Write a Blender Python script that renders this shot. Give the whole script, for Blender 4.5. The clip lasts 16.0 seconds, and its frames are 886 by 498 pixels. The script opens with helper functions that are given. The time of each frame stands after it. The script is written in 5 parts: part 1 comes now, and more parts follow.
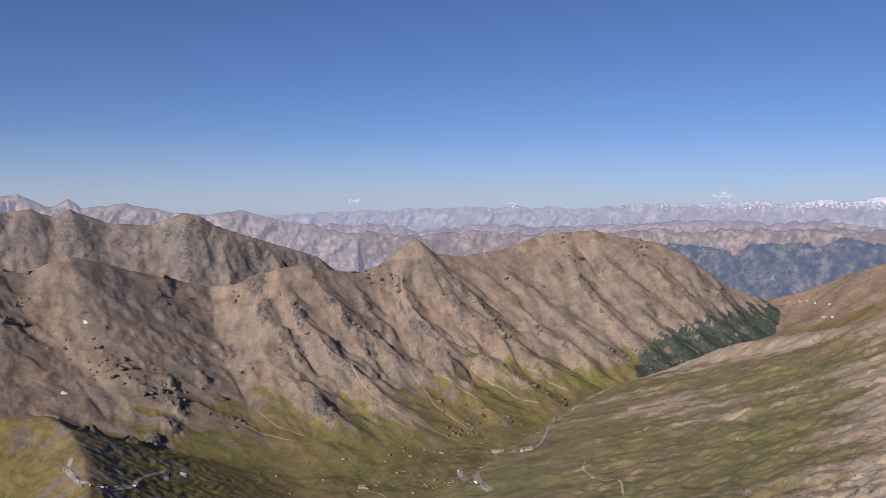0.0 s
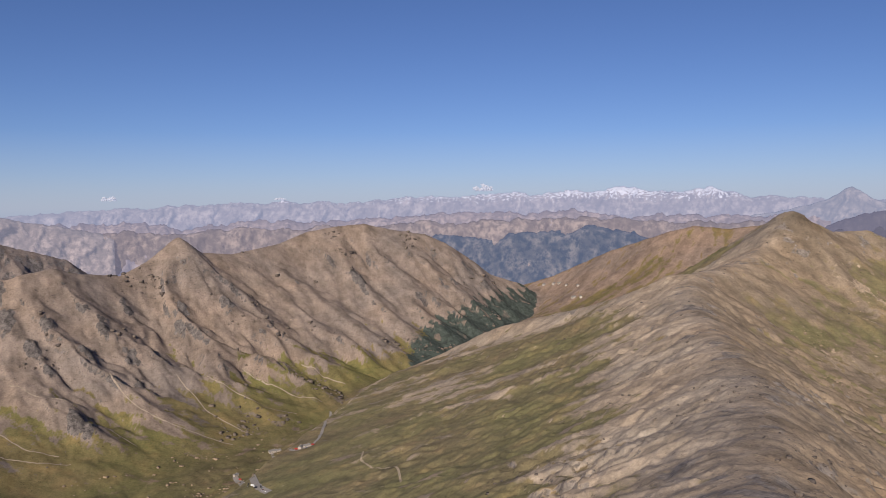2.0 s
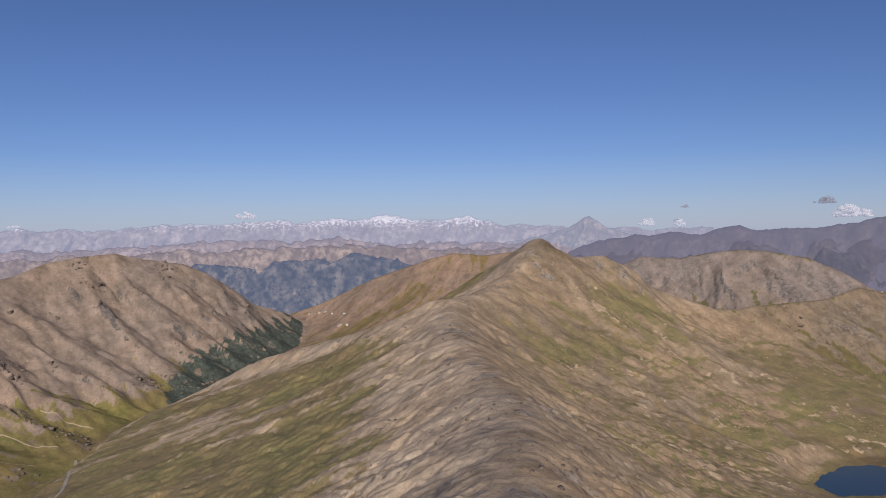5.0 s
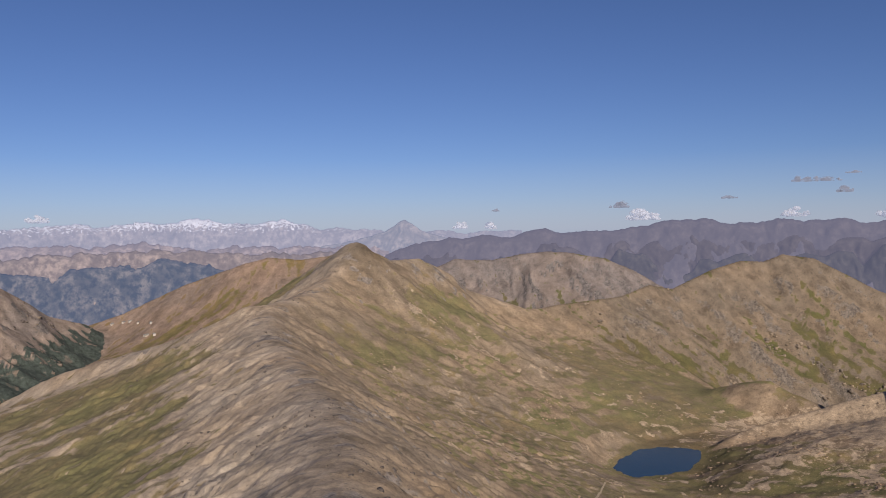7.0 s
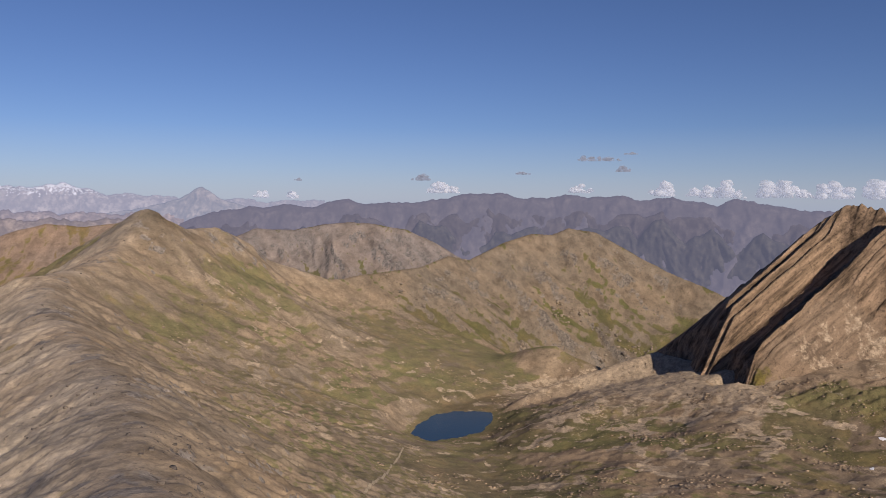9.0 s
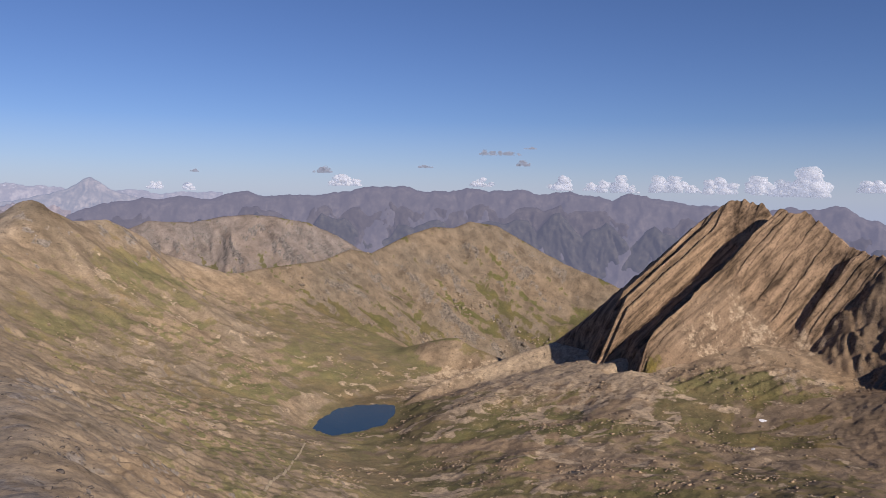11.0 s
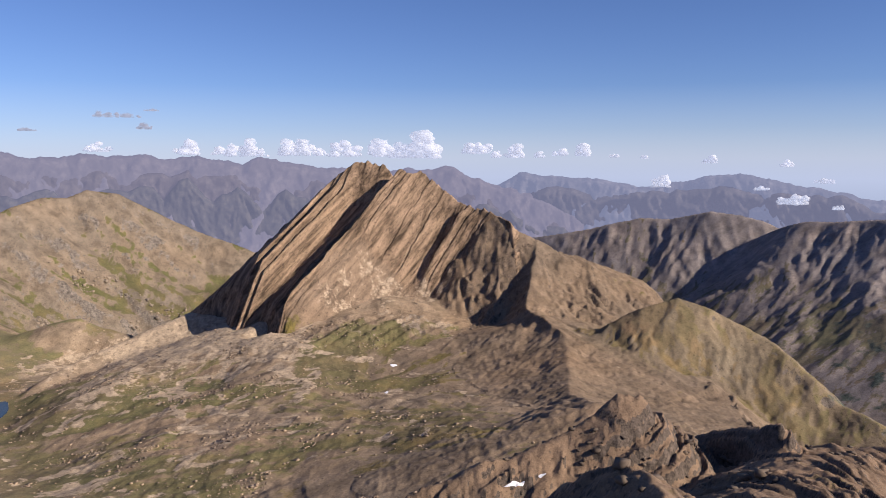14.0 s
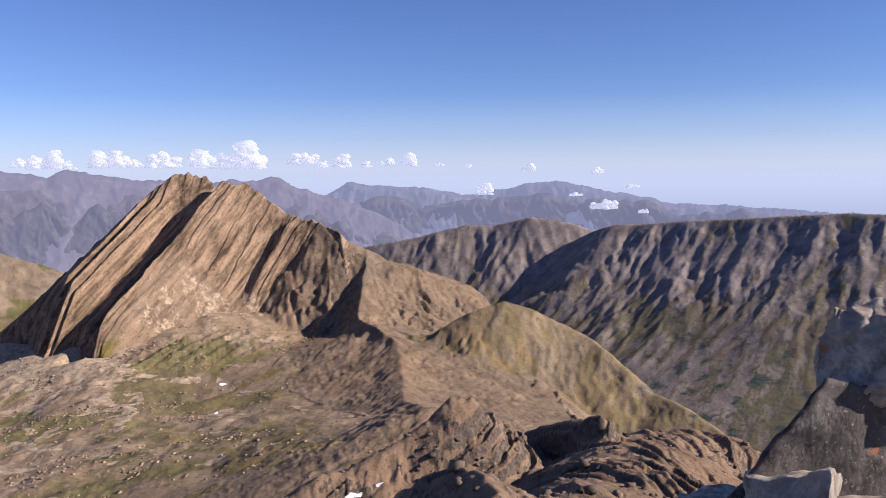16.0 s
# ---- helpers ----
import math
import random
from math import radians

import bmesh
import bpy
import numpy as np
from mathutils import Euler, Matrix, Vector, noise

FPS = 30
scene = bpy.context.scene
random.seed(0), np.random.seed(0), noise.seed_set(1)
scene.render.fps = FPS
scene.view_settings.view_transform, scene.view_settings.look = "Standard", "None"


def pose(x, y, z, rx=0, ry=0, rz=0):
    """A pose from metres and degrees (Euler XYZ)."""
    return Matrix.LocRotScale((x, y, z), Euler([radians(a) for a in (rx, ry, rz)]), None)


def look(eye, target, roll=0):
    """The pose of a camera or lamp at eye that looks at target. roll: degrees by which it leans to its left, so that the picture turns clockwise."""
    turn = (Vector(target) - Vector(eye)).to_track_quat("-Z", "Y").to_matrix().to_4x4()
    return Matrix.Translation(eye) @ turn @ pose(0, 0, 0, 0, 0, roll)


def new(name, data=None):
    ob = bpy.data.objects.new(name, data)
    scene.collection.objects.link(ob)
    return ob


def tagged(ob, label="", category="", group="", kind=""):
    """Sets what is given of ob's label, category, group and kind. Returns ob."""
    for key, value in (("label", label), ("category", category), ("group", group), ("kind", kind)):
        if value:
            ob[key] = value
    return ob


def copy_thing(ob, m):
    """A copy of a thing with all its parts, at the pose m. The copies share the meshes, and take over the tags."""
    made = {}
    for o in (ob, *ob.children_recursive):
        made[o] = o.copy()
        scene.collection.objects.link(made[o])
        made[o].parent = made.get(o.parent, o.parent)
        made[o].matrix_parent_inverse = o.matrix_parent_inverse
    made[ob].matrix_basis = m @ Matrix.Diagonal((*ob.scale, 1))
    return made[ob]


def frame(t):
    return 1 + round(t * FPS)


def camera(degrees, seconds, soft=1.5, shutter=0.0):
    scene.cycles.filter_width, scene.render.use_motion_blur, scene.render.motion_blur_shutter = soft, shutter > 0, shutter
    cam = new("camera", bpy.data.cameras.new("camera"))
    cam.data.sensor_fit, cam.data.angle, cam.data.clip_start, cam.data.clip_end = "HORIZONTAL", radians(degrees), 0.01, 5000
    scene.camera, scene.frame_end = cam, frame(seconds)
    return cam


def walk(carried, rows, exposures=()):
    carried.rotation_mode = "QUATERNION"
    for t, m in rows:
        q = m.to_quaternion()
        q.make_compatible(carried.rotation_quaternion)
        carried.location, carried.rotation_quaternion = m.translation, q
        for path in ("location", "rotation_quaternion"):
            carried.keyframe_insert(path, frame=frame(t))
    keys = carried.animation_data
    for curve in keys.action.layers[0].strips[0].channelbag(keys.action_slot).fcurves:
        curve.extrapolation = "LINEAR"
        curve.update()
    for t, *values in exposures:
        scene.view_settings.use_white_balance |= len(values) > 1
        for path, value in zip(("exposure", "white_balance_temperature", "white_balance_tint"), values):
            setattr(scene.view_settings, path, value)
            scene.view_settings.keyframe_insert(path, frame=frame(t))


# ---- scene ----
cam = camera(58.2, 16.0, soft=0.6)
ARM = 0.5   # the camera is held at arm's length by someone turning on the spot
EYE = 1.6
ROWS = [
    (0.0, -0.00, -2.82, -0.35),
    (0.5, -2.87, -2.83, 0.63),
    (1.0, -9.23, -3.42, 0.24),
    (1.5, -12.97, -3.87, 1.22),
    (2.0, -16.38, -3.27, 0.72),
    (2.5, -20.31, -2.62, -0.18),
    (3.0, -20.72, -1.20, 0.23),
    (3.5, -23.56, -1.47, 0.80),
    (4.0, -26.88, -1.41, 0.96),
    (6.5, -42.85, -1.46, 0.92),
    (7.0, -46.28, -1.38, 0.96),
    (7.5, -49.72, -2.09, -0.66),
    (8.0, -53.44, -3.45, -1.16),
    (8.5, -58.00, -3.56, -0.91),
    (9.0, -60.42, -3.57, -0.37),
    (11.5, -71.99, -4.39, -0.99),
    (12.0, -77.62, -5.00, -0.89),
    (12.5, -80.92, -5.56, -0.17),
    (13.0, -85.18, -5.60, 0.12),
    (13.5, -90.35, -6.23, 0.15),
    (14.0, -93.46, -6.45, 0.07),
    (14.5, -96.75, -5.84, 0.07),
    (15.0, -97.91, -5.65, 0.29),
    (15.5, -101.97, -6.10, 0.62),
    (16.0, -105.72, -5.82, 0.66),
]
walk(cam, [(t, pose(-ARM * math.sin(radians(yaw)), ARM * math.cos(radians(yaw)), EYE, 90 + pitch, 0, yaw) @ pose(0, 0, 0, 0, 0, -roll)) for t, yaw, pitch, roll in ROWS],
     exposures=[(0.0, 0.2, 5850, 15), (2.5, 0.1, 5950, 15), (7.0, 0.05, 6000, 15), (9.0, 0.08, 6100, 15), (12.5, 0.47, 5900, 15), (14.5, 0.72, 5900, 17), (16.0, 0.85, 5800, 19)])

# ---- light ----
SUN_AZ, SUN_EL = 208.0, 27.5
world = bpy.data.worlds.new("sky")
scene.world = world
world.use_nodes = True
wn = world.node_tree.nodes
sky = wn.new("ShaderNodeTexSky")
sky.sky_type = 'NISHITA'
sky.sun_disc = False
sky.sun_elevation, sky.sun_rotation = radians(SUN_EL), radians(SUN_AZ)
sky.altitude, sky.air_density, sky.dust_density, sky.ozone_density = 2400, 1.0, 0.45, 3.0
wn["Background"].inputs["Strength"].default_value = 0.052
clear = wn.new("ShaderNodeMix")
clear.data_type, clear.blend_type = 'RGBA', 'MULTIPLY'
clear.inputs[0].default_value, clear.inputs[7].default_value = 1.0, (0.9, 0.94, 1.15, 1)
world.node_tree.links.new(sky.outputs[0], clear.inputs[6])
world.node_tree.links.new(clear.outputs[2], wn["Background"].inputs["Color"])
sun = new("sun", bpy.data.lights.new("sun", 'SUN'))
sun.data.energy, sun.data.angle, sun.data.color = 4.65, radians(0.5), (1.0, 0.85, 0.65)
toward = Vector((math.sin(radians(SUN_AZ)) * math.cos(radians(SUN_EL)), math.cos(radians(SUN_AZ)) * math.cos(radians(SUN_EL)), math.sin(radians(SUN_EL))))
sun.matrix_world = look(toward * 500, (0, 0, 0))


# ---- materials ----
def nodes_of(name):
    m = bpy.data.materials.new(name)
    m.use_nodes = True
    n = m.node_tree
    bs = n.nodes["Principled BSDF"]
    bs.inputs["Specular IOR Level"].default_value = 0.15
    bs.inputs["Roughness"].default_value = 0.9
    return m, n, bs


def noise_node(n, scale, detail=5, rough=0.6, stretch=None, distort=0.0):
    tex = n.nodes.new("ShaderNodeTexNoise")
    tex.inputs["Scale"].default_value, tex.inputs["Detail"].default_value = scale, detail
    tex.inputs["Roughness"].default_value, tex.inputs["Distortion"].default_value = rough, distort
    geo = n.nodes.new("ShaderNodeNewGeometry")
    if stretch:
        mp = n.nodes.new("ShaderNodeMapping")
        mp.inputs["Rotation"].default_value = [radians(a) for a in stretch[0]]
        mp.inputs["Scale"].default_value = stretch[1]
        n.links.new(geo.outputs["Position"], mp.inputs["Vector"])
        n.links.new(mp.outputs[0], tex.inputs["Vector"])
    else:
        n.links.new(geo.outputs["Position"], tex.inputs["Vector"])
    return tex.outputs["Fac"]


def ramp(n, fac, stops):
    r = n.nodes.new("ShaderNodeValToRGB")
    while len(r.color_ramp.elements) < len(stops):
        r.color_ramp.elements.new(0.5)
    for e, (p, c) in zip(r.color_ramp.elements, stops):
        e.position, e.color = p, (*c, 1) if len(c) == 3 else c
    n.links.new(fac, r.inputs[0])
    return r.outputs[0]


def mix(n, fac, a, b, mode='MIX'):
    m = n.nodes.new("ShaderNodeMix")
    m.data_type, m.blend_type = 'RGBA', mode
    for sock, v in ((m.inputs[0], fac), (m.inputs[6], a), (m.inputs[7], b)):
        if isinstance(v, bpy.types.NodeSocket):
            n.links.new(v, sock)
        elif isinstance(v, (int, float)):
            sock.default_value = v
        else:
            sock.default_value = (*v, 1)
    return m.outputs[2]


def arith(n, op, a, b=0.0, clamp=False):
    m = n.nodes.new("ShaderNodeMath")
    m.operation, m.use_clamp = op, clamp
    for sock, v in zip(m.inputs, (a, b)):
        if isinstance(v, bpy.types.NodeSocket):
            n.links.new(v, sock)
        else:
            sock.default_value = v
    return m.outputs[0]


def bump(n, bs, height, strength, dist):
    b = n.nodes.new("ShaderNodeBump")
    b.inputs["Strength"].default_value, b.inputs["Distance"].default_value = strength, dist
    n.links.new(height, b.inputs["Height"])
    n.links.new(b.outputs[0], bs.inputs["Normal"])


def bedded(n, along, scale):
    """Noise drawn out along the beds of the rock."""
    d = Vector(along).normalized()
    a = d.orthogonal().normalized()
    geo, comb = n.nodes.new("ShaderNodeNewGeometry"), n.nodes.new("ShaderNodeCombineXYZ")
    for i, (axis, k) in enumerate(((a, 1.0), (d.cross(a), 1.0), (d, 0.1))):
        dot = n.nodes.new("ShaderNodeVectorMath")
        dot.operation = 'DOT_PRODUCT'
        dot.inputs[1].default_value = axis * k
        n.links.new(geo.outputs["Position"], dot.inputs[0])
        n.links.new(dot.outputs["Value"], comb.inputs[i])
    tex = n.nodes.new("ShaderNodeTexNoise")
    tex.inputs["Scale"].default_value, tex.inputs["Detail"].default_value, tex.inputs["Roughness"].default_value = scale, 7, 0.68
    n.links.new(comb.outputs[0], tex.inputs["Vector"])
    return tex.outputs["Fac"]


def attribute(n, name):
    att = n.nodes.new("ShaderNodeAttribute")
    att.attribute_name = name
    return att


def terrain_material(name, grain=0.03, relief=2.6, along=None):
    """Mountain ground: scree, crag, turf, pale rubble and wood, mixed by the masks that the relief carries, each in the colour of its mountain."""
    m, n, bs = nodes_of(name)
    att = attribute(n, "cover")
    sep, lie = n.nodes.new("ShaderNodeSeparateColor"), n.nodes.new("ShaderNodeSeparateColor")
    n.links.new(att.outputs["Color"], sep.inputs[0])
    n.links.new(attribute(n, "flow").outputs["Color"], lie.inputs[0])
    scree, rock, turf = [attribute(n, k).outputs["Color"] for k in ("scree", "rock", "turf")]
    coarse, mid, fine = noise_node(n, 0.0035, 6), noise_node(n, 0.016, 6, 0.65), noise_node(n, grain * 2.2, 8, 0.72)
    grey = lambda *v: (v[0], v[1], v[2]) if len(v) == 3 else (v[0],) * 3
    shade = lambda col, fac, stops: mix(n, 1.0, col, ramp(n, fac, [(p, grey(*c) if isinstance(c, tuple) else grey(c)) for p, c in stops]), 'MULTIPLY')
    s = shade(shade(scree, mid, [(0.3, 0.62), (0.5, 1.0), (0.7, 1.28)]), coarse, [(0.35, (1.06, 1.0, 0.95)), (0.65, (0.88, 0.9, 0.95))])
    s = shade(s, lie.outputs[1], [(0.2, 0.87), (0.5, 1.0), (0.85, 1.12)])
    if along:
        grain_of_rock = bedded(n, along, 0.055)
        r = shade(rock, grain_of_rock, [(0.34, 0.28), (0.48, 1.0), (0.62, 1.7)])
        s = mix(n, 0.5, s, r)
    else:
        r = shade(rock, fine, [(0.32, 0.45), (0.5, 1.0), (0.68, 1.45)])
    g = shade(shade(turf, mid, [(0.3, 0.7), (0.5, 1.0), (0.7, (1.4, 1.25, 1.2))]), coarse, [(0.38, (1.0, 1.05, 0.9)), (0.62, (1.08, 0.98, 1.05))])
    p = shade(mix(n, 0.6, scree, (0.41, 0.325, 0.23)), fine, [(0.3, 0.6), (0.52, 1.05), (0.75, 1.35)])
    wob = arith(n, 'MULTIPLY', arith(n, 'SUBTRACT', fine, 0.5), 1.1)
    wob2 = arith(n, 'MULTIPLY', arith(n, 'SUBTRACT', mid, 0.5), 0.9)
    edge = lambda ch, w: ramp(n, arith(n, 'ADD', ch, w), [(0.42, (0, 0, 0)), (0.58, (1, 1, 1))])
    col = mix(n, edge(sep.outputs[0], arith(n, 'ADD', wob2, arith(n, 'MULTIPLY', wob, 0.6))), s, g)
    col = mix(n, edge(sep.outputs[2], wob), col, p)
    col = mix(n, edge(sep.outputs[1], wob), col, r)
    f = ramp(n, fine, [(0.3, (0.03, 0.038, 0.034)), (0.6, (0.075, 0.092, 0.078))])
    col = mix(n, edge(att.outputs["Alpha"], wob2), col, f)
    col = shade(col, fine, [(0.28, 0.8), (0.5, 1.0), (0.75, 1.18)])
    col = shade(col, noise_node(n, grain * 9, 5, 0.75), [(0.3, (0.72, 0.72, 0.74)), (0.5, 1.0), (0.7, (1.26, 1.25, 1.22))])
    # dark specks: single stones and tufts with their small shadows painted in
    shaded_stones = ramp(n, arith(n, 'ADD', noise_node(n, grain * 5, 3, 0.6), arith(n, 'MULTIPLY', sep.outputs[1], 0.06)), [(0.61, (1, 1, 1)), (0.67, (0.6, 0.6, 0.62))])
    col = mix(n, 1.0, col, shaded_stones, 'MULTIPLY')
    n.links.new(col, bs.inputs["Base Color"])
    rough = noise_node(n, grain, 8, 0.65)
    if along:
        rough = arith(n, 'ADD', arith(n, 'MULTIPLY', rough, 0.5), arith(n, 'MULTIPLY', grain_of_rock, 1.2))
    bump(n, bs, rough, 1.0, relief)
    return m


mat_land = terrain_material("mountain_ground", relief=3.0)
mat_slab = terrain_material("tilted_limestone", along=(-1, 0.8, -0.86), relief=1.6)
mat_near = terrain_material("near_schist", grain=0.16, relief=1.3)


# ---- relief ----
def hashed(ix, iy, seed):
    h = (ix.astype(np.int64) * 374761393 + iy.astype(np.int64) * 668265263 + seed * 974634777) & 0xFFFFFFFF
    h = ((h ^ (h >> 13)) * 1274126177) & 0xFFFFFFFF
    return ((h ^ (h >> 16)) & 0xFFFF).astype(np.float32) * np.float32(2 * math.pi / 65536)


def gnoise(x, y, seed=0):
    """Smooth gradient noise in about -1 to 1."""
    x, y = np.asarray(x, np.float32), np.asarray(y, np.float32)
    x0, y0 = np.floor(x), np.floor(y)
    fx, fy = x - x0, y - y0
    out = []
    for dy in (0, 1):
        for dx in (0, 1):
            a = hashed(x0 + dx, y0 + dy, seed)
            out.append(np.cos(a) * (fx - dx) + np.sin(a) * (fy - dy))
    u, v = fx * fx * fx * (fx * (fx * 6 - 15) + 10), fy * fy * fy * (fy * (fy * 6 - 15) + 10)
    top, low = out[0] + u * (out[1] - out[0]), out[2] + u * (out[3] - out[2])
    return (top + v * (low - top)) * 1.5


def fbm(x, y, size, octaves=4, gain=0.5, seed=0, ridged=False):
    tot, amp, norm, f = 0, 1.0, 0.0, 1.0 / size
    for o in range(octaves):
        v = gnoise(x * f + 17.3 * o, y * f - 9.1 * o, seed + o)
        tot = tot + amp * ((1 - 2 * np.abs(v)) if ridged else v)
        norm, amp, f = norm + amp, amp * gain, f * 2.03
    return tot / norm


def smooth(a, b, x):
    t = np.clip((x - a) / (b - a), 0, 1)
    return t * t * (3 - 2 * t)


def place(az, el, d):
    """A point of the plan: bearing and rise in degrees as seen from the summit, and distance in metres."""
    a = radians(az)
    return d * math.sin(a), d * math.cos(a), EYE + d * math.tan(radians(el))


class Ridge:
    """A crest line with a slope on either side, steep at the top and flattening towards its foot."""

    def __init__(self, name, pts, left=0.75, right=0.75, width=450, tail=0.2, pitch=110, jag=5, reach=1700, blend=22, cut=9999, cut_left=None, soften=6):
        self.name, self.pts = name, [place(*p) for p in pts]
        self.left, self.right, self.width, self.tail = left, right, width, tail
        self.pitch, self.jag, self.reach, self.blend, self.cut, self.cut_left, self.soften = pitch, jag, reach, blend, cut, cut_left, soften

    def drop(self, dist, side):
        s = np.where(side > 0, np.float32(self.left), np.float32(self.right))
        return s * self.width * (1 - np.exp(-dist / self.width)) + self.tail * dist + 0.6 * np.maximum(dist - np.where(side > 0, self.cut if self.cut_left is None else self.cut_left, self.cut), 0)

    def height(self, x, y):
        """Height, place along the crest, distance from it and side of it; crest heights blend where two stretches are about as near."""
        near = np.full(x.shape, 1e9, np.float32)
        side, wsum, zsum, usum = np.zeros_like(near), np.zeros_like(near), np.zeros_like(near), np.zeros_like(near)
        u0 = 0.0
        for (ax, ay, az), (cx, cy, cz) in zip(self.pts, self.pts[1:]):
            dx, dy = cx - ax, cy - ay
            ln = math.hypot(dx, dy)
            t = np.clip(((x - ax) * dx + (y - ay) * dy) / (ln * ln), 0, 1)
            ex, ey = x - ax - t * dx, y - ay - t * dy
            d2 = ex * ex + ey * ey
            w = ln / (d2 + 4.0) ** 2
            wsum, zsum, usum = wsum + w, zsum + w * (az + t * (cz - az)), usum + w * (u0 + t * ln)
            up = d2 < near
            near, side = np.where(up, d2, near), np.where(up, np.sign(dx * ey - dy * ex), side)
            u0 += ln
        dist = np.sqrt(near)
        fall = np.sqrt(dist * dist + self.soften ** 2) - self.soften
        return zsum / wsum - self.drop(fall, side), usum / wsum, dist, side


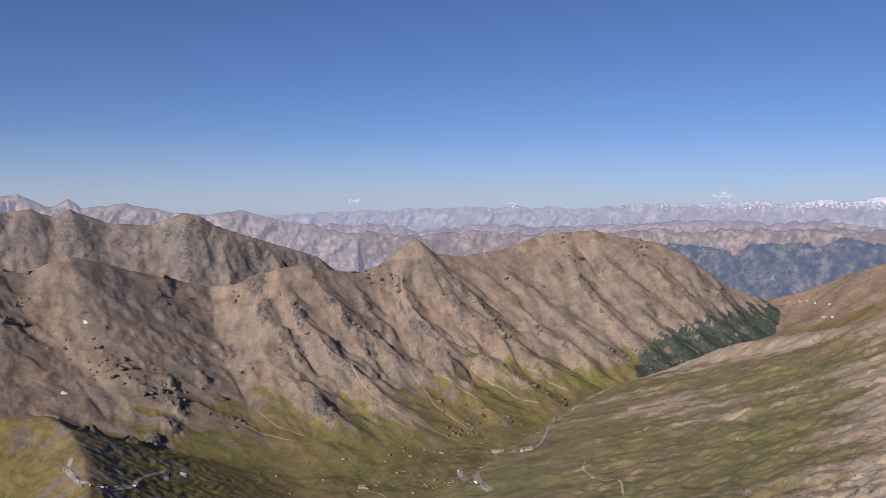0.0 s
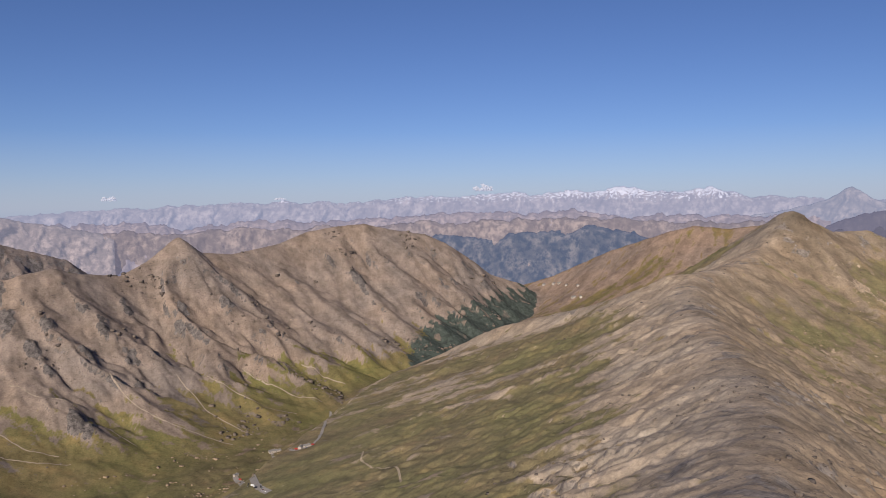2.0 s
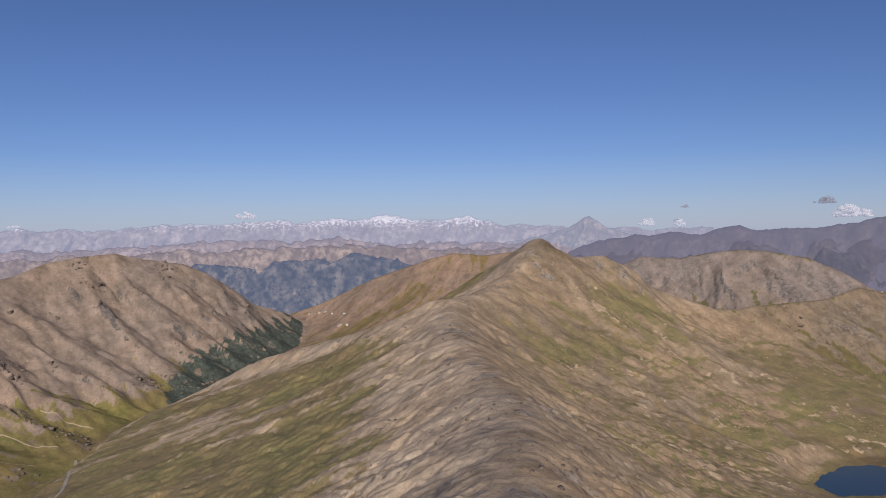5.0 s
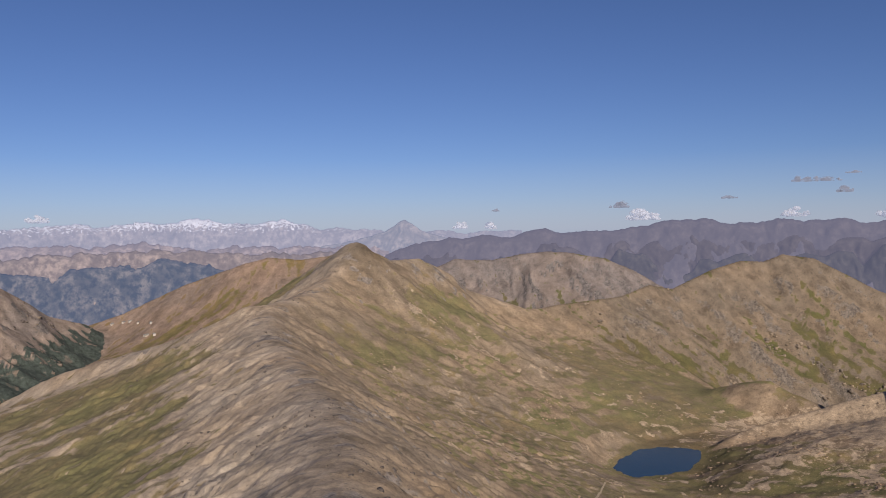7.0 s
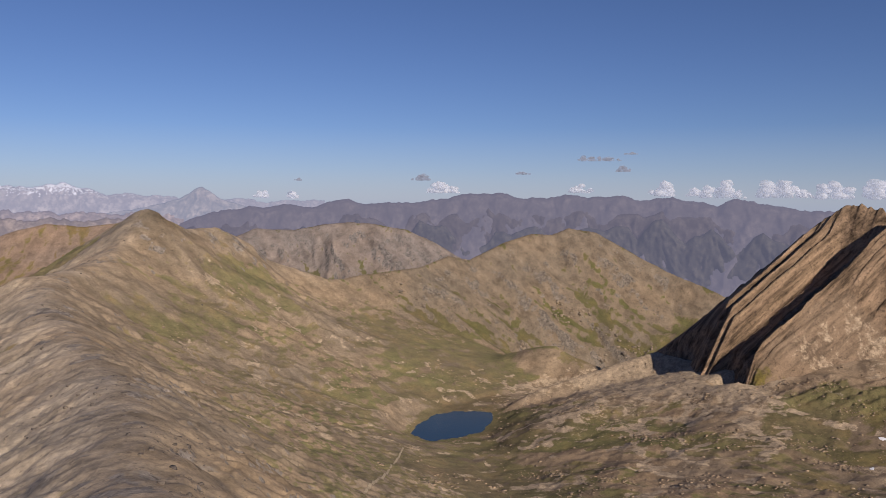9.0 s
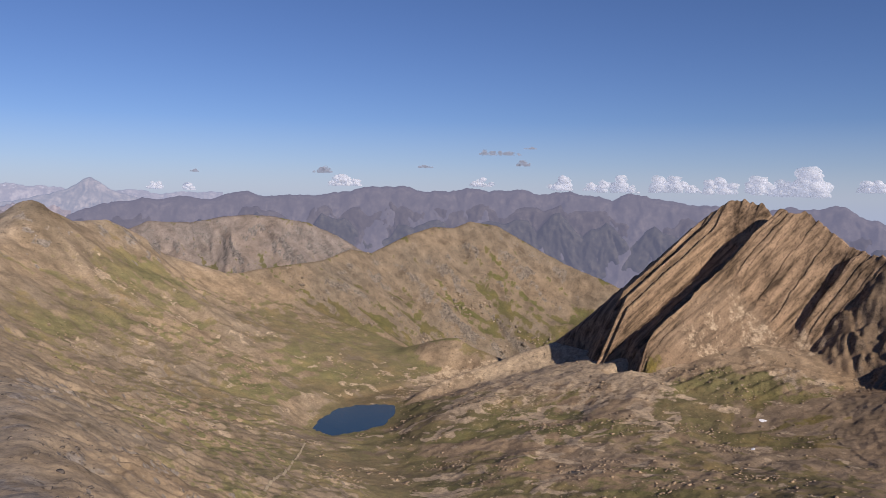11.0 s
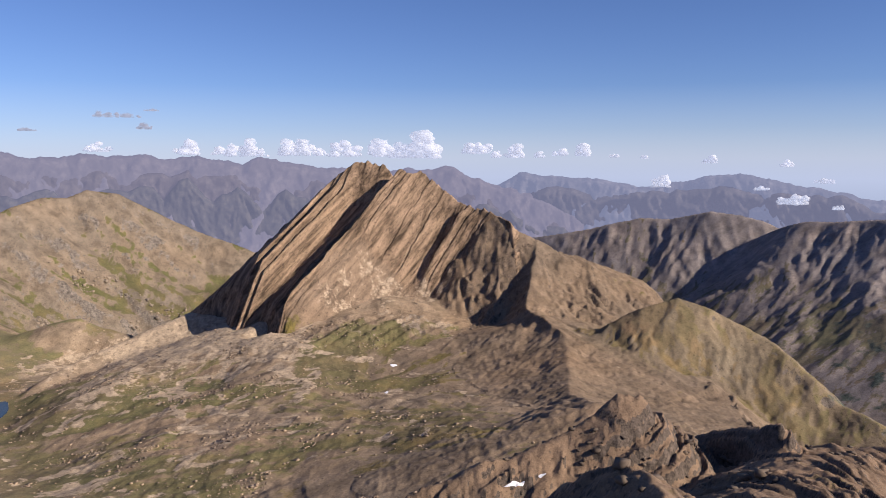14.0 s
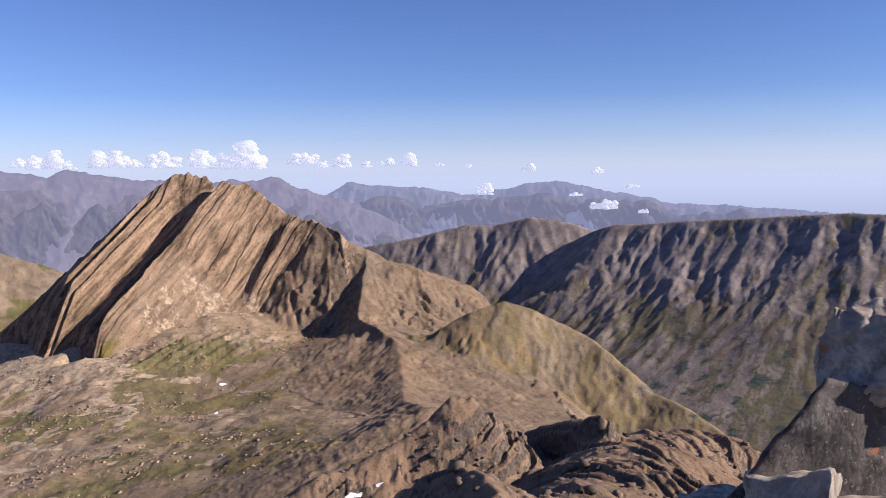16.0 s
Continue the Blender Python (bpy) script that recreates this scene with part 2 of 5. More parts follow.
RIDGES = [
    Ridge("craggy", [(-40, -0.5, 3500), (-33, 0.2, 3550), (-29.1, -0.4, 3600), (-27.5, -0.18, 3620), (-26.2, -0.65, 3640), (-25.1, -0.17, 3650), (-23.9, -0.64, 3670), (-22.9, -1.05, 3680),
                     (-20.1, -1.21, 3700), (-19, -0.75, 3700), (-18, -0.36, 3700), (-17.1, -0.51, 3710), (-16, -1.21, 3720), (-13, -2.2, 3800), (-9, -3.4, 3950), (-7, -5.0, 4050)],
          0.9, 0.95, 420, 0.25, pitch=120, jag=14),
    Ridge("brown", [(-40, -4.2, 2300), (-33, -3.6, 2450), (-29.2, -3.95, 2550), (-27.9, -4.21, 2570), (-25.3, -3.22, 2600), (-23.3, -3.63, 2650), (-21.5, -4.23, 2700), (-18.3, -4.99, 2800),
                    (-16.4, -5.42, 2850), (-14.5, -5.26, 2820), (-11.8, -4.27, 2800), (-9.8, -3.92, 2850), (-8.3, -4.33, 2900), (-5.8, -4.62, 3000), (-4.2, -3.81, 3080), (-2, -2.18, 3150)],
          0.7, 0.75, 480, 0.2, pitch=140, jag=9, soften=8),
    Ridge("brown", [(-2, -2.18, 3150), (-0.6, -3.19, 3200), (1.5, -3.38, 3300), (4.7, -2.74, 3480), (6.7, -1.91, 3580), (8.7, -1.57, 3650), (10.7, -1.39, 3700), (12.6, -1.84, 3750),
                    (15, -2.2, 3820), (16.5, -2.84, 3850), (18.4, -4.07, 3900), (19.8, -5.18, 3950), (22, -5.84, 4050), (24.6, -7.55, 4150)],
          0.7, 0.75, 520, 0.2, pitch=140, jag=7, soften=14),
    Ridge("side_hill", [(21.5, -6.1, 4230), (24.2, -5.29, 4200), (28.2, -3.51, 4150), (32.3, -2.14, 4100), (33.9, -1.75, 4090), (36.2, -1.97, 4060), (39, -1.6, 4050), (47, -3, 4100)],
          0.5, 0.40, 600, 0.2, pitch=150, jag=3),
    Ridge("cone", [(38, -30, 200), (38.3, -24, 330), (38.5, -18.42, 560), (38.2, -13.11, 900), (36.3, -10.69, 1150), (34, -7.45, 1650), (33.6, -5.3, 2000), (36.8, -4.37, 2250), (38.4, -3.21, 2450),
                   (40.1, -0.83, 2650), (41, -1.53, 2690), (42.4, -2.17, 2750), (44.5, -2.05, 2850), (46.5, -3.18, 2930), (48.1, -4.42, 2980), (52.5, -5.88, 3050)],
          0.30, 0.5, 420, 0.25, cut=850, cut_left=800, soften=30, pitch=90, jag=4.5, blend=60),
    Ridge("cone", [(33.6, -5.3, 2000), (32.5, -5.22, 2020), (30.9, -5.94, 2060), (28.8, -6.78, 2110), (26.1, -7.59, 2200), (23.6, -8.16, 2320), (20.2, -8.96, 2450), (16.9, -10.5, 2550),
                   (11.8, -12.5, 2600), (6.8, -15.4, 2500)],
          0.5, 0.5, 350, 0.25, cut=400, soften=18, pitch=80, jag=3),
    Ridge("hill", [(52.5, -5.88, 3050), (54.4, -5.49, 3130), (58.9, -4.89, 3300), (60.8, -4.1, 3480), (62.3, -4.37, 3580), (64.9, -3.05, 3720), (66.8, -2.43, 3840), (68.2, -2.5, 3910), (69.4, -1.99, 3950),
                   (71.3, -2.3, 3960), (73.1, -3.3, 3960), (75, -4.3, 3950), (76.9, -5.23, 3930), (78.8, -5.93, 3900), (82, -7.4, 3850)],
          0.8, 0.85, 520, 0.2, pitch=110, jag=5, cut=500),
    Ridge("knoll", [(60.6, -9.4, 3250), (61.3, -8.79, 3300), (63.1, -7.89, 3370), (65.2, -7.33, 3540), (67.6, -6.88, 3630), (69.2, -6.84, 3670), (70.8, -7.5, 3700), (72.2, -9, 3720)],
          0.7, 0.95, 250, 0.2, pitch=70, jag=5, reach=900, cut=150),
    Ridge("crags", [(46, -2.6, 3950), (47.1, -2.13, 3950), (49.8, -2.26, 3960), (51.8, -1.85, 3970), (53.8, -1.69, 3970), (55.4, -1.8, 3970), (57.8, -2.24, 3960), (59.8, -3.12, 3940), (61.5, -4.13, 3920), (63.5, -5.2, 3900)],
          0.8, 0.85, 420, 0.2, pitch=90, jag=9),
    Ridge("slab", [(73.0, -14.5, 2755), (74.6, -12.3, 2620), (75.6, -10.5, 2550), (77.6, -8.91, 2535), (81.4, -5.57, 2525), (84.2, -2.87, 2515), (86.6, -0.7, 2515), (87.5, -0.23, 2515), (89.3, -0.59, 2510),
                   (90.1, -1.52, 2500), (91.9, -1.0, 2490), (93.4, -2.13, 2475), (95, -3.35, 2450), (96.2, -3.68, 2425), (97.4, -4.09, 2390), (98.4, -4.75, 2345)],
          1.0, 1.0, 900, 0.0, pitch=60, cut=500, jag=2, reach=1500),
    Ridge("slab", [(97.0, -4.2, 2400), (97.4, -4.2, 2390), (98.4, -4.8, 2360), (99.4, -5.45, 2345), (100.7, -6.05, 2335), (101.9, -7.0, 2330), (103.1, -8.0, 2320), (104.3, -9.5, 2300), (105.5, -11.05, 2270), (106.4, -12.2, 2230)],
          1.0, 0.85, 700, 0.1, pitch=60, jag=6, reach=800, cut=420, blend=14),
    Ridge("slab", [(100.2, -6.1, 2330), (99.8, -8.8, 2150), (99.5, -10.8, 1990), (100.7, -11.3, 1905), (102.0, -12.5, 1810)],
          0.34, 1.3, 42, 0.24, pitch=44, jag=8, reach=900, soften=3, cut=120, cut_left=330),
    Ridge("slab", [(100.7, -11.5, 1905), (102.3, -12.76, 1790), (102.6, -15.2, 1550), (102.8, -16.7, 1380), (104.8, -17.2, 1150)],
          0.30, 0.22, 60, 0.17, pitch=50, jag=3.5, reach=900, soften=3, cut=420, cut_left=330),
    Ridge("green", [(104.9, -12.0, 1920), (105.6, -11.55, 1905), (107.6, -10.49, 1920), (110.1, -9.61, 1955), (111.9, -10.13, 1955), (113.4, -10.83, 1955), (115.7, -11.84, 1930), (117.2, -12.87, 1885), (119.1, -14.38, 1835),
                    (120.9, -15.83, 1800), (123, -16.65, 1750), (125.1, -17.92, 1700), (128, -20.5, 1630)],
          0.75, 0.5, 1000, 0.1, pitch=60, jag=4, reach=1400),
    Ridge("crest", [(92, -23.2, 275), (96.2, -21.5, 282), (98.3, -20.9, 286), (100.4, -20.2, 290), (102.4, -19.4, 295), (104.5, -17.94, 300), (105.6, -16.9, 303), (106.2, -16.38, 305), (107.6, -16.4, 308), (108.4, -17.3, 314), (110.4, -18.46, 330), (111.6, -19.3, 340)],
          0.9, 0.42, 60, 0.3, pitch=20, jag=2.2, reach=420, cut=75, blend=3, soften=1.5),
    Ridge("crest", [(109.6, -20.6, 352), (110.8, -19.53, 350), (111.9, -18.68, 345), (112.9, -18.22, 338), (115.3, -17.77, 320), (117.0, -17.4, 306), (117.4, -18.3, 303), (117.9, -19.2, 300)],
          0.8, 1.7, 40, 0.45, pitch=18, jag=1.6, reach=420, blend=2, soften=1.5),
    Ridge("crest", [(110, -36, 45), (113, -28.5, 95), (115.5, -24.2, 150), (118, -21.3, 215), (119.5, -19.6, 275), (121, -18.55, 325), (123.5, -18.25, 350), (126.5, -18.6, 360), (130, -20, 370), (134, -23, 380)],
          0.42, 0.30, 70, 0.48, pitch=20, jag=1.2, reach=420, blend=4, soften=26),
    Ridge("crest", [(95, -28, 250), (98, -25.5, 225), (100.5, -24.2, 208), (101.7, -23.4, 200), (102.9, -22.4, 192), (104.5, -21.91, 182), (106.2, -21.6, 172), (107.8, -21.84, 163), (109, -22.5, 156), (109.8, -23.2, 150), (111, -25.5, 145)],
          0.36, 1.1, 60, 0.24, pitch=12, jag=0.9, reach=200, blend=3, soften=4, cut_left=110),
    Ridge("dark", [(92, -2.6, 4000), (94.2, -2.95, 3950), (96.6, -4.17, 3900), (99.9, -5.6, 3850), (101.5, -5.38, 3800), (103.9, -4.95, 3750), (105.5, -4.53, 3720), (107.5, -4.11, 3700), (109.4, -4.16, 3660), (112.1, -3.57, 3600),
                   (114, -3.81, 3560), (115.5, -4.17, 3530), (117, -4.89, 3500), (119, -7, 3400)],
          0.75, 0.6, 500, 0.2, pitch=60, jag=2),
    Ridge("dark", [(106, -9.5, 3600), (110, -7.6, 3540), (113, -6.2, 3470), (115, -5.3, 3420), (116.1, -4.8, 3400), (118.4, -4.19, 3300), (122.2, -3.86, 3200), (125.9, -3.67, 3100), (129.4, -3.4, 3020), (132.7, -3.2, 2950), (134.9, -3.24, 2900), (145, -3, 2800), (160, -4, 2700)],
          0.9, 0.42, 560, 0.2, pitch=64, jag=2),
    Ridge("dark", [(118.4, -4.19, 3300), (116.5, -7, 3050), (114.5, -9.02, 2900), (112, -12, 2750)], 0.25, 0.4, 400, 0.2, pitch=80, jag=4, reach=900, soften=120),
    Ridge("left_near", [(-40, -12.5, 1950), (-29.3, -13.2, 1860), (-26.7, -13.4, 1840), (-25.4, -14.3, 1790), (-24.5, -16.3, 1620), (-24.2, -18.5, 1450), (-24.2, -21, 1300)],
          0.3, 0.25, 300, 0.28, pitch=60, jag=4, reach=900, blend=25),
    Ridge("ground", [(62.6, -16.6, 2080), (63.6, -15.75, 2120), (65.6, -14.5, 2190), (67.0, -13.75, 2240), (68.7, -13.05, 2290), (70.5, -12.45, 2340), (72.3, -11.75, 2370), (74.2, -11.0, 2400), (75.6, -10.55, 2420), (77.4, -10.9, 2370), (79.6, -11.4, 2310), (81.2, -11.9, 2260)],
          0.5, 0.3, 300, 0.3, pitch=60, jag=3, reach=900),
    Ridge("summit", [(-150, -14, 30), (-150, -50, 1.5), (0, -72.6, 0.5), (60, -60, 4), (100, -40, 25), (115, -29, 80)], 0.72, 0.72, 260, 0.45, pitch=24, jag=0.5, reach=900, blend=3),
]
BASE = [
    (-29.4, -16.9, 2150), (-24.1, -18.2, 2000), (-18, -18.2, 2000), (-9.9, -16.5, 2200), (0.7, -16.4, 2250), (9.7, -13.5, 2750), (16.6, -10.4, 3300), (24.6, -7.6, 4200),
    (-26, -21, 1650), (-5.8, -19.5, 1850), (2.8, -19.2, 1880), (12.9, -18.1, 1950), (12.5, -15, 2350), (20.5, -18.8, 1650), (0, -26, 1300), (-20, -26, 1300), (25, -25, 1150),
    (46, -7.8, 2580), (49, -8.7, 2700), (43.5, -9.2, 2250), (50, -11, 2470), (47, -12, 2230), (55, -10, 2720), (57, -8.9, 2950), (59.5, -10, 2980), (52.9, -13.9, 2250), (45, -13.8, 1950), (56.5, -12.5, 2450), (46.9, -17.5, 1600), (54.6, -18.9, 1720), (41.2, -18.85, 1280), (52.9, -20.2, 1590),
]
BASE2 = [
    (61, -16.2, 2020), (58, -17.3, 1900), (64, -14.9, 2210), (65.3, -20, 1500), (63.2, -10.4, 3180), (66.8, -12.4, 3250), (72.0, -11.0, 3520), (78, -9.9, 3500),
    (79.7, -12.1, 2080), (77.5, -11.5, 2300), (75, -12.4, 2250), (72, -13.5, 2150), (70, -15.3, 1900), (67.5, -17.5, 1720), (76, -15, 1900), (81.4, -12.8, 1970), (87.5, -13.2, 1920), (85.6, -10.5, 2200), (82.8, -12.4, 2030), (84.8, -11.4, 2100), (74.5, -14, 3000), (72.5, -14.2, 3000), (70, -14, 3000), (72.5, -12.9, 3330), (70, -13.2, 3330), (68.6, -13.3, 3300), (75, -12.8, 3300),
    (88, -9.9, 2235), (92, -10.2, 2225), (88, -11.4, 2080), (92, -12, 2040), (94.3, -14.05, 1850), (89.8, -14.9, 1790), (89.3, -16.7, 1580), (80, -14.8, 1820), (86, -18, 1430), (78, -19, 1400),
]
BASE4 = [
    (98, -18.5, 1250), (95, -21.5, 1080), (87, -23.5, 1050), (98.9, -23.2, 880), (104.5, -18.6, 850), (70, -22, 1230), (75, -27, 930), (60, -27, 1080), (45, -27, 950), (128, -18, 2300), (124, -18.3, 2250), (121, -16, 2600),
    (133, -26, 1400), (120, -24, 1500), (140, -22, 1800), (110, -15.5, 2600), (115, -17, 2300), (145, -16, 2400), (130, -30, 900), (105, -11.6, 3400), (85, -9.5, 3300), (93, -9, 3400),
]
BASE3 = [(180, -16, 2000), (-140, -16, 2000), (-90, -16, 2000), (-55, -16, 2100), (180, -8, 4200), (-130, -8, 4200), (-70, -8, 4200), (140, -9, 4200), (0, -7.3, 4400), (30, -7.3, 4500), (60, -7.6, 4400), (90, -7.6, 4400), (115, -8, 4300), (-30, -7, 4400)]
base_pts = np.array([place(*p) for p in BASE + BASE2 + BASE3 + BASE4])


def spline_weights(p, soften=2e3):
    d2 = ((p[:, None, :2] - p[None, :, :2]) ** 2).sum(-1)
    k = np.where(d2 > 0, 0.5 * d2 * np.log(d2 + 1e-9), 0) + np.eye(len(p)) * soften
    q = np.c_[np.ones(len(p)), p[:, :2]]
    a = np.block([[k, q], [q.T, np.zeros((3, 3))]])
    return np.linalg.solve(a, np.r_[p[:, 2], 0, 0, 0])


BASE_W = spline_weights(base_pts)
LAKE_Z = place(61, -16.05, 2030)[2]
LAKE = place(61.3, 0, 2040)


def base_height(x, y):
    h = BASE_W[-3] + BASE_W[-2] * x + BASE_W[-1] * y
    for (px, py, _), w in zip(base_pts, BASE_W):
        d2 = (x - px) ** 2 + (y - py) ** 2
        h = h + np.float32(0.5 * w) * d2 * np.log(d2 + 1e-3)
    return h


def lake_shape(x, y):
    """Below 1 inside the tarn: an oval drawn out along its longer axis, with an uneven shore."""
    a = radians(61.3)
    ux, uy = math.sin(a), math.cos(a)
    dx, dy = x - LAKE[0], y - LAKE[1]
    p, q = dx * ux + dy * uy, dx * uy - dy * ux
    p2 = p - 0.55 * q
    return np.sqrt((p2 / 128) ** 2 + (q / 104) ** 2) + 0.14 * gnoise(x / 70, y / 70, 5) + 0.05 * gnoise(x / 22, y / 22, 6)


# single dark crags on the scree mountain: bearing, distance, half-width
CRAGS = [(d * math.sin(radians(a)), d * math.cos(radians(a)), r) for a, d, r in [(-13.2, 2775, 38), (-12.6, 2659, 30), (-11.1, 2555, 28), (-8.6, 2246, 42), (-18.5, 2152, 30), (-19.1, 2068, 36), (-18.9, 2260, 20), (-20.1, 1999, 24), (-4.7, 2470, 30), (-5.3, 2594, 26), (-6.9, 2675, 26), (-5.6, 2844, 28), (-10.3, 2642, 22), (-2.0, 2879, 26), (1.0, 2942, 24), (-16.9, 2323, 16), (-10.3, 2478, 24), (-15.2, 2516, 26), (-7.9, 2547, 20), (5.1, 2708, 20), (10.3, 3387, 30), (-19.2, 2750, 28), (-24, 1890, 30), (-21.5, 1930, 24), (-26, 2000, 22)]]


def crag_mask(x, y):
    k = np.zeros_like(x)
    wx, wy = x + 14 * gnoise(x / 26, y / 26, 91), y + 14 * gnoise(x / 26, y / 26, 92)
    for cx, cy, r in CRAGS:
        dx, dy = wx - cx, wy - cy
        p, q = dx * 0.5 - dy * 0.87, dx * 0.87 + dy * 0.5
        k = np.maximum(k, np.exp(-(p / (1.5 * r)) ** 2 - (q / (0.75 * r)) ** 2))
    return k


# colours of scree, rock and turf; turf: start, gain, distance from the crest where it begins and is full; crag; pale rubble; streaks; depth of the gullies in metres; their slant in degrees
KIND = {
    "ground": ((0.29, 0.222, 0.148), (0.231, 0.185, 0.138), (0.155, 0.135, 0.07), 0.42, 0.0, 0, 1, -0.25, 0.0, 0.3, 5, 0),
    "craggy": ((0.241, 0.207, 0.184), (0.172, 0.155, 0.144), (0.121, 0.116, 0.061), -0.3, 0.3, 200, 600, 0.0, 0.0, 0.6, 44, 0),
    "brown": ((0.256, 0.21, 0.17), (0.135, 0.12, 0.11), (0.155, 0.14, 0.06), -0.3, 0.95, 320, 820, -0.26, 0.0, 0.6, 34, 22),
    "side_hill": ((0.27, 0.205, 0.155), (0.187, 0.154, 0.127), (0.165, 0.132, 0.066), 0.0, 0.25, 100, 500, -0.5, -0.1, 0.5, 8, 0),
    "cone": ((0.35, 0.275, 0.188), (0.22, 0.19, 0.16), (0.185, 0.163, 0.09), -0.12, 0.62, 40, 300, 0.0, 0.02, 0.36, 9, 0),
    "hill": ((0.203, 0.164, 0.118), (0.163, 0.139, 0.114), (0.104, 0.0988, 0.0454), 0.05, 0.3, 60, 400, -0.2, -0.08, 0.6, 24, 35),
    "knoll": ((0.254, 0.205, 0.148), (0.221, 0.186, 0.144), (0.121, 0.115, 0.0506), 0.05, 0.3, 40, 160, 0.05, 0.2, 0.5, 16, 20),
    "crags": ((0.224, 0.193, 0.171), (0.16, 0.144, 0.134), (0.113, 0.108, 0.0567), 0.0, 0.3, 100, 400, -0.05, 0.0, 0.6, 28, 30),
    "slab": ((0.207, 0.154, 0.102), (0.158, 0.118, 0.0827), (0.121, 0.104, 0.0352), -0.42, 0.2, 40, 190, 0.08, 0.02, 0.5, 15, 0),
    "green": ((0.237, 0.188, 0.12), (0.144, 0.12, 0.096), (0.175, 0.145, 0.078), 0.25, 0.3, 30, 400, -0.3, -0.15, 0.6, 3, 0),
    "crest": ((0.215, 0.15, 0.096), (0.105, 0.082, 0.064), (0.12, 0.1, 0.045), -0.35, 0.4, 30, 120, 0.3, -0.05, 0.6, 0, 0),
    "dark": ((0.243, 0.212, 0.192), (0.169, 0.155, 0.147), (0.13, 0.116, 0.0791), -0.05, 0.35, 150, 700, -0.05, 0.0, 0.7, 20, 22),
    "left_near": ((0.22, 0.185, 0.145), (0.115, 0.103, 0.095), (0.16, 0.14, 0.056), 0.25, 0.3, 30, 120, -0.1, 0.0, 0.7, 10, 0),
    "summit": ((0.2, 0.145, 0.096), (0.092, 0.073, 0.058), (0.12, 0.1, 0.045), -0.3, 0.3, 40, 200, 0.2, 0.05, 0.6, 0, 0),
}


def landform(x, y):
    """The large forms: their height, small jags upon them, the number of the ridge that makes the ground there (-1: the valley), place along it and distance from its crest, and what the ground is made of."""
    far = np.hypot(x, y)
    h = base_height(x, y)
    away = smooth(200, 900, far)
    J = 16 * fbm(x, y, 260, 4, 0.5, 11) * away + 8 * fbm(x, y, 75, 4, 0.55, 15) * away
    n2 = fbm(x, y, 90, 4, 0.6, 24)
    who = np.full(x.shape, -1, np.int16)
    U, V = np.zeros_like(h), np.full(x.shape, 999, np.float32)
    kind = lambda name, v: [*(c for col in KIND[name][:3] for c in col), 0.3 + KIND[name][3] + KIND[name][4] * smooth(KIND[name][5], KIND[name][6], v), *KIND[name][7:]]
    M = np.empty((len(kind("ground", 0)), *x.shape), np.float32)
    for c, val in zip(M, kind("ground", V)):
        c[...] = val
    for i, r in enumerate(RIDGES):
        xs, ys = [p[0] for p in r.pts], [p[1] for p in r.pts]
        near = (x > min(xs) - r.reach) & (x < max(xs) + r.reach) & (y > min(ys) - r.reach) & (y < max(ys) + r.reach)
        if i == SLAB or not near.any():
            continue
        px, py = x[near], y[near]
        if r.name in ("slab", "green", "cone"):
            wander = smooth(120, 700, far[near]) * min(1.8 * r.jag, 9)
            z, u, v, s = r.height(px + wander * gnoise(px / 55, py / 55, 31) + 0.4 * wander * gnoise(px / 19, py / 19, 32), py + wander * gnoise(px / 55, py / 55, 33))
        else:
            z, u, v, s = r.height(px, py)
        jag = r.jag * (0.3 + 0.7 * smooth(max(r.width, 260) * 1.5, max(r.width, 260) * 0.6, v)) * fbm(px, py, r.pitch * 0.5, 5, 0.52, 80 + i, True) * (0.3 + 0.7 * smooth(0, r.pitch * 0.5, v))
        if r.name == "crest":
            q = z + 0.18 * px + 0.66 * py + 6 * fbm(px, py, 42, 3, 0.5, 34)
            jag = jag + (3.2 * bed(-q, 11, 3, 0.35) + 1.5 * bed(-q, 3.8, 4, 0.35) - 2.2) * smooth(-0.5, 0.2, fbm(px, py, 45, 3, 0.5, 38)) * smooth(140, 60, v) + 1.3 * fbm(px, py, 16, 3, 0.55, 35, True) - 0.6
        k = r.blend
        a = h[near]
        t = np.clip(0.5 + 0.5 * (z - a) / k, 0, 1)
        h[near] = a + (z - a) * t + k * t * (1 - t)
        J[near] += (jag - J[near]) * t
        wide = k if k < 10 else max(k, 60)
        t = smooth(0, 1, 0.5 + 0.5 * (z - a + 0.4 * wide * n2[near]) / wide)
        vals = kind(r.name, v)
        vals[-2] = vals[-2] * smooth(0, r.pitch * 1.2, v)
        if r.name == "cone":
            # grey shale on the shady side of the spine, painted lighter to offset its weaker sun; brown earth on the
            # other, dark rock at the conical top
            grey = smooth(-45, 45, s * v + 70 * n2[near])
            tx, ty, _ = place(40.1, 0, 2650)
            cap = 1 - 0.4 * np.exp(-((px - tx) ** 2 + (py - ty) ** 2) / 150 ** 2)
            vals[0:3] = [(0.285 + 0.115 * grey) * cap, (0.226 + 0.105 * grey) * cap, (0.155 + 0.09 * grey) * cap]
            vals[9] = vals[9] - 0.02 - 0.04 * grey + grey * 0.55 * fbm(px, py, 330, 3, 0.5, 83)
            vals[10] = vals[10] + 0.75 * smooth(120, 20, v + 110 * n2[near]) * smooth(-0.1, 0.25, fbm(px, py, 75, 3, 0.6, 84))
        if r.name == "green":
            vals[10] = vals[10] + 0.8 * smooth(60, 8, v + 50 * n2[near])
        for c, val in zip(M, vals):
            c[near] += (val - c[near]) * t
        win = z > a + np.where(v > r.width * 0.8, 10, 0)
        same = KIN[who[near]] == KIN[i]
        v = np.where(same, np.minimum(v, V[near]), v)
        V[near] = np.where(same, v, V[near])
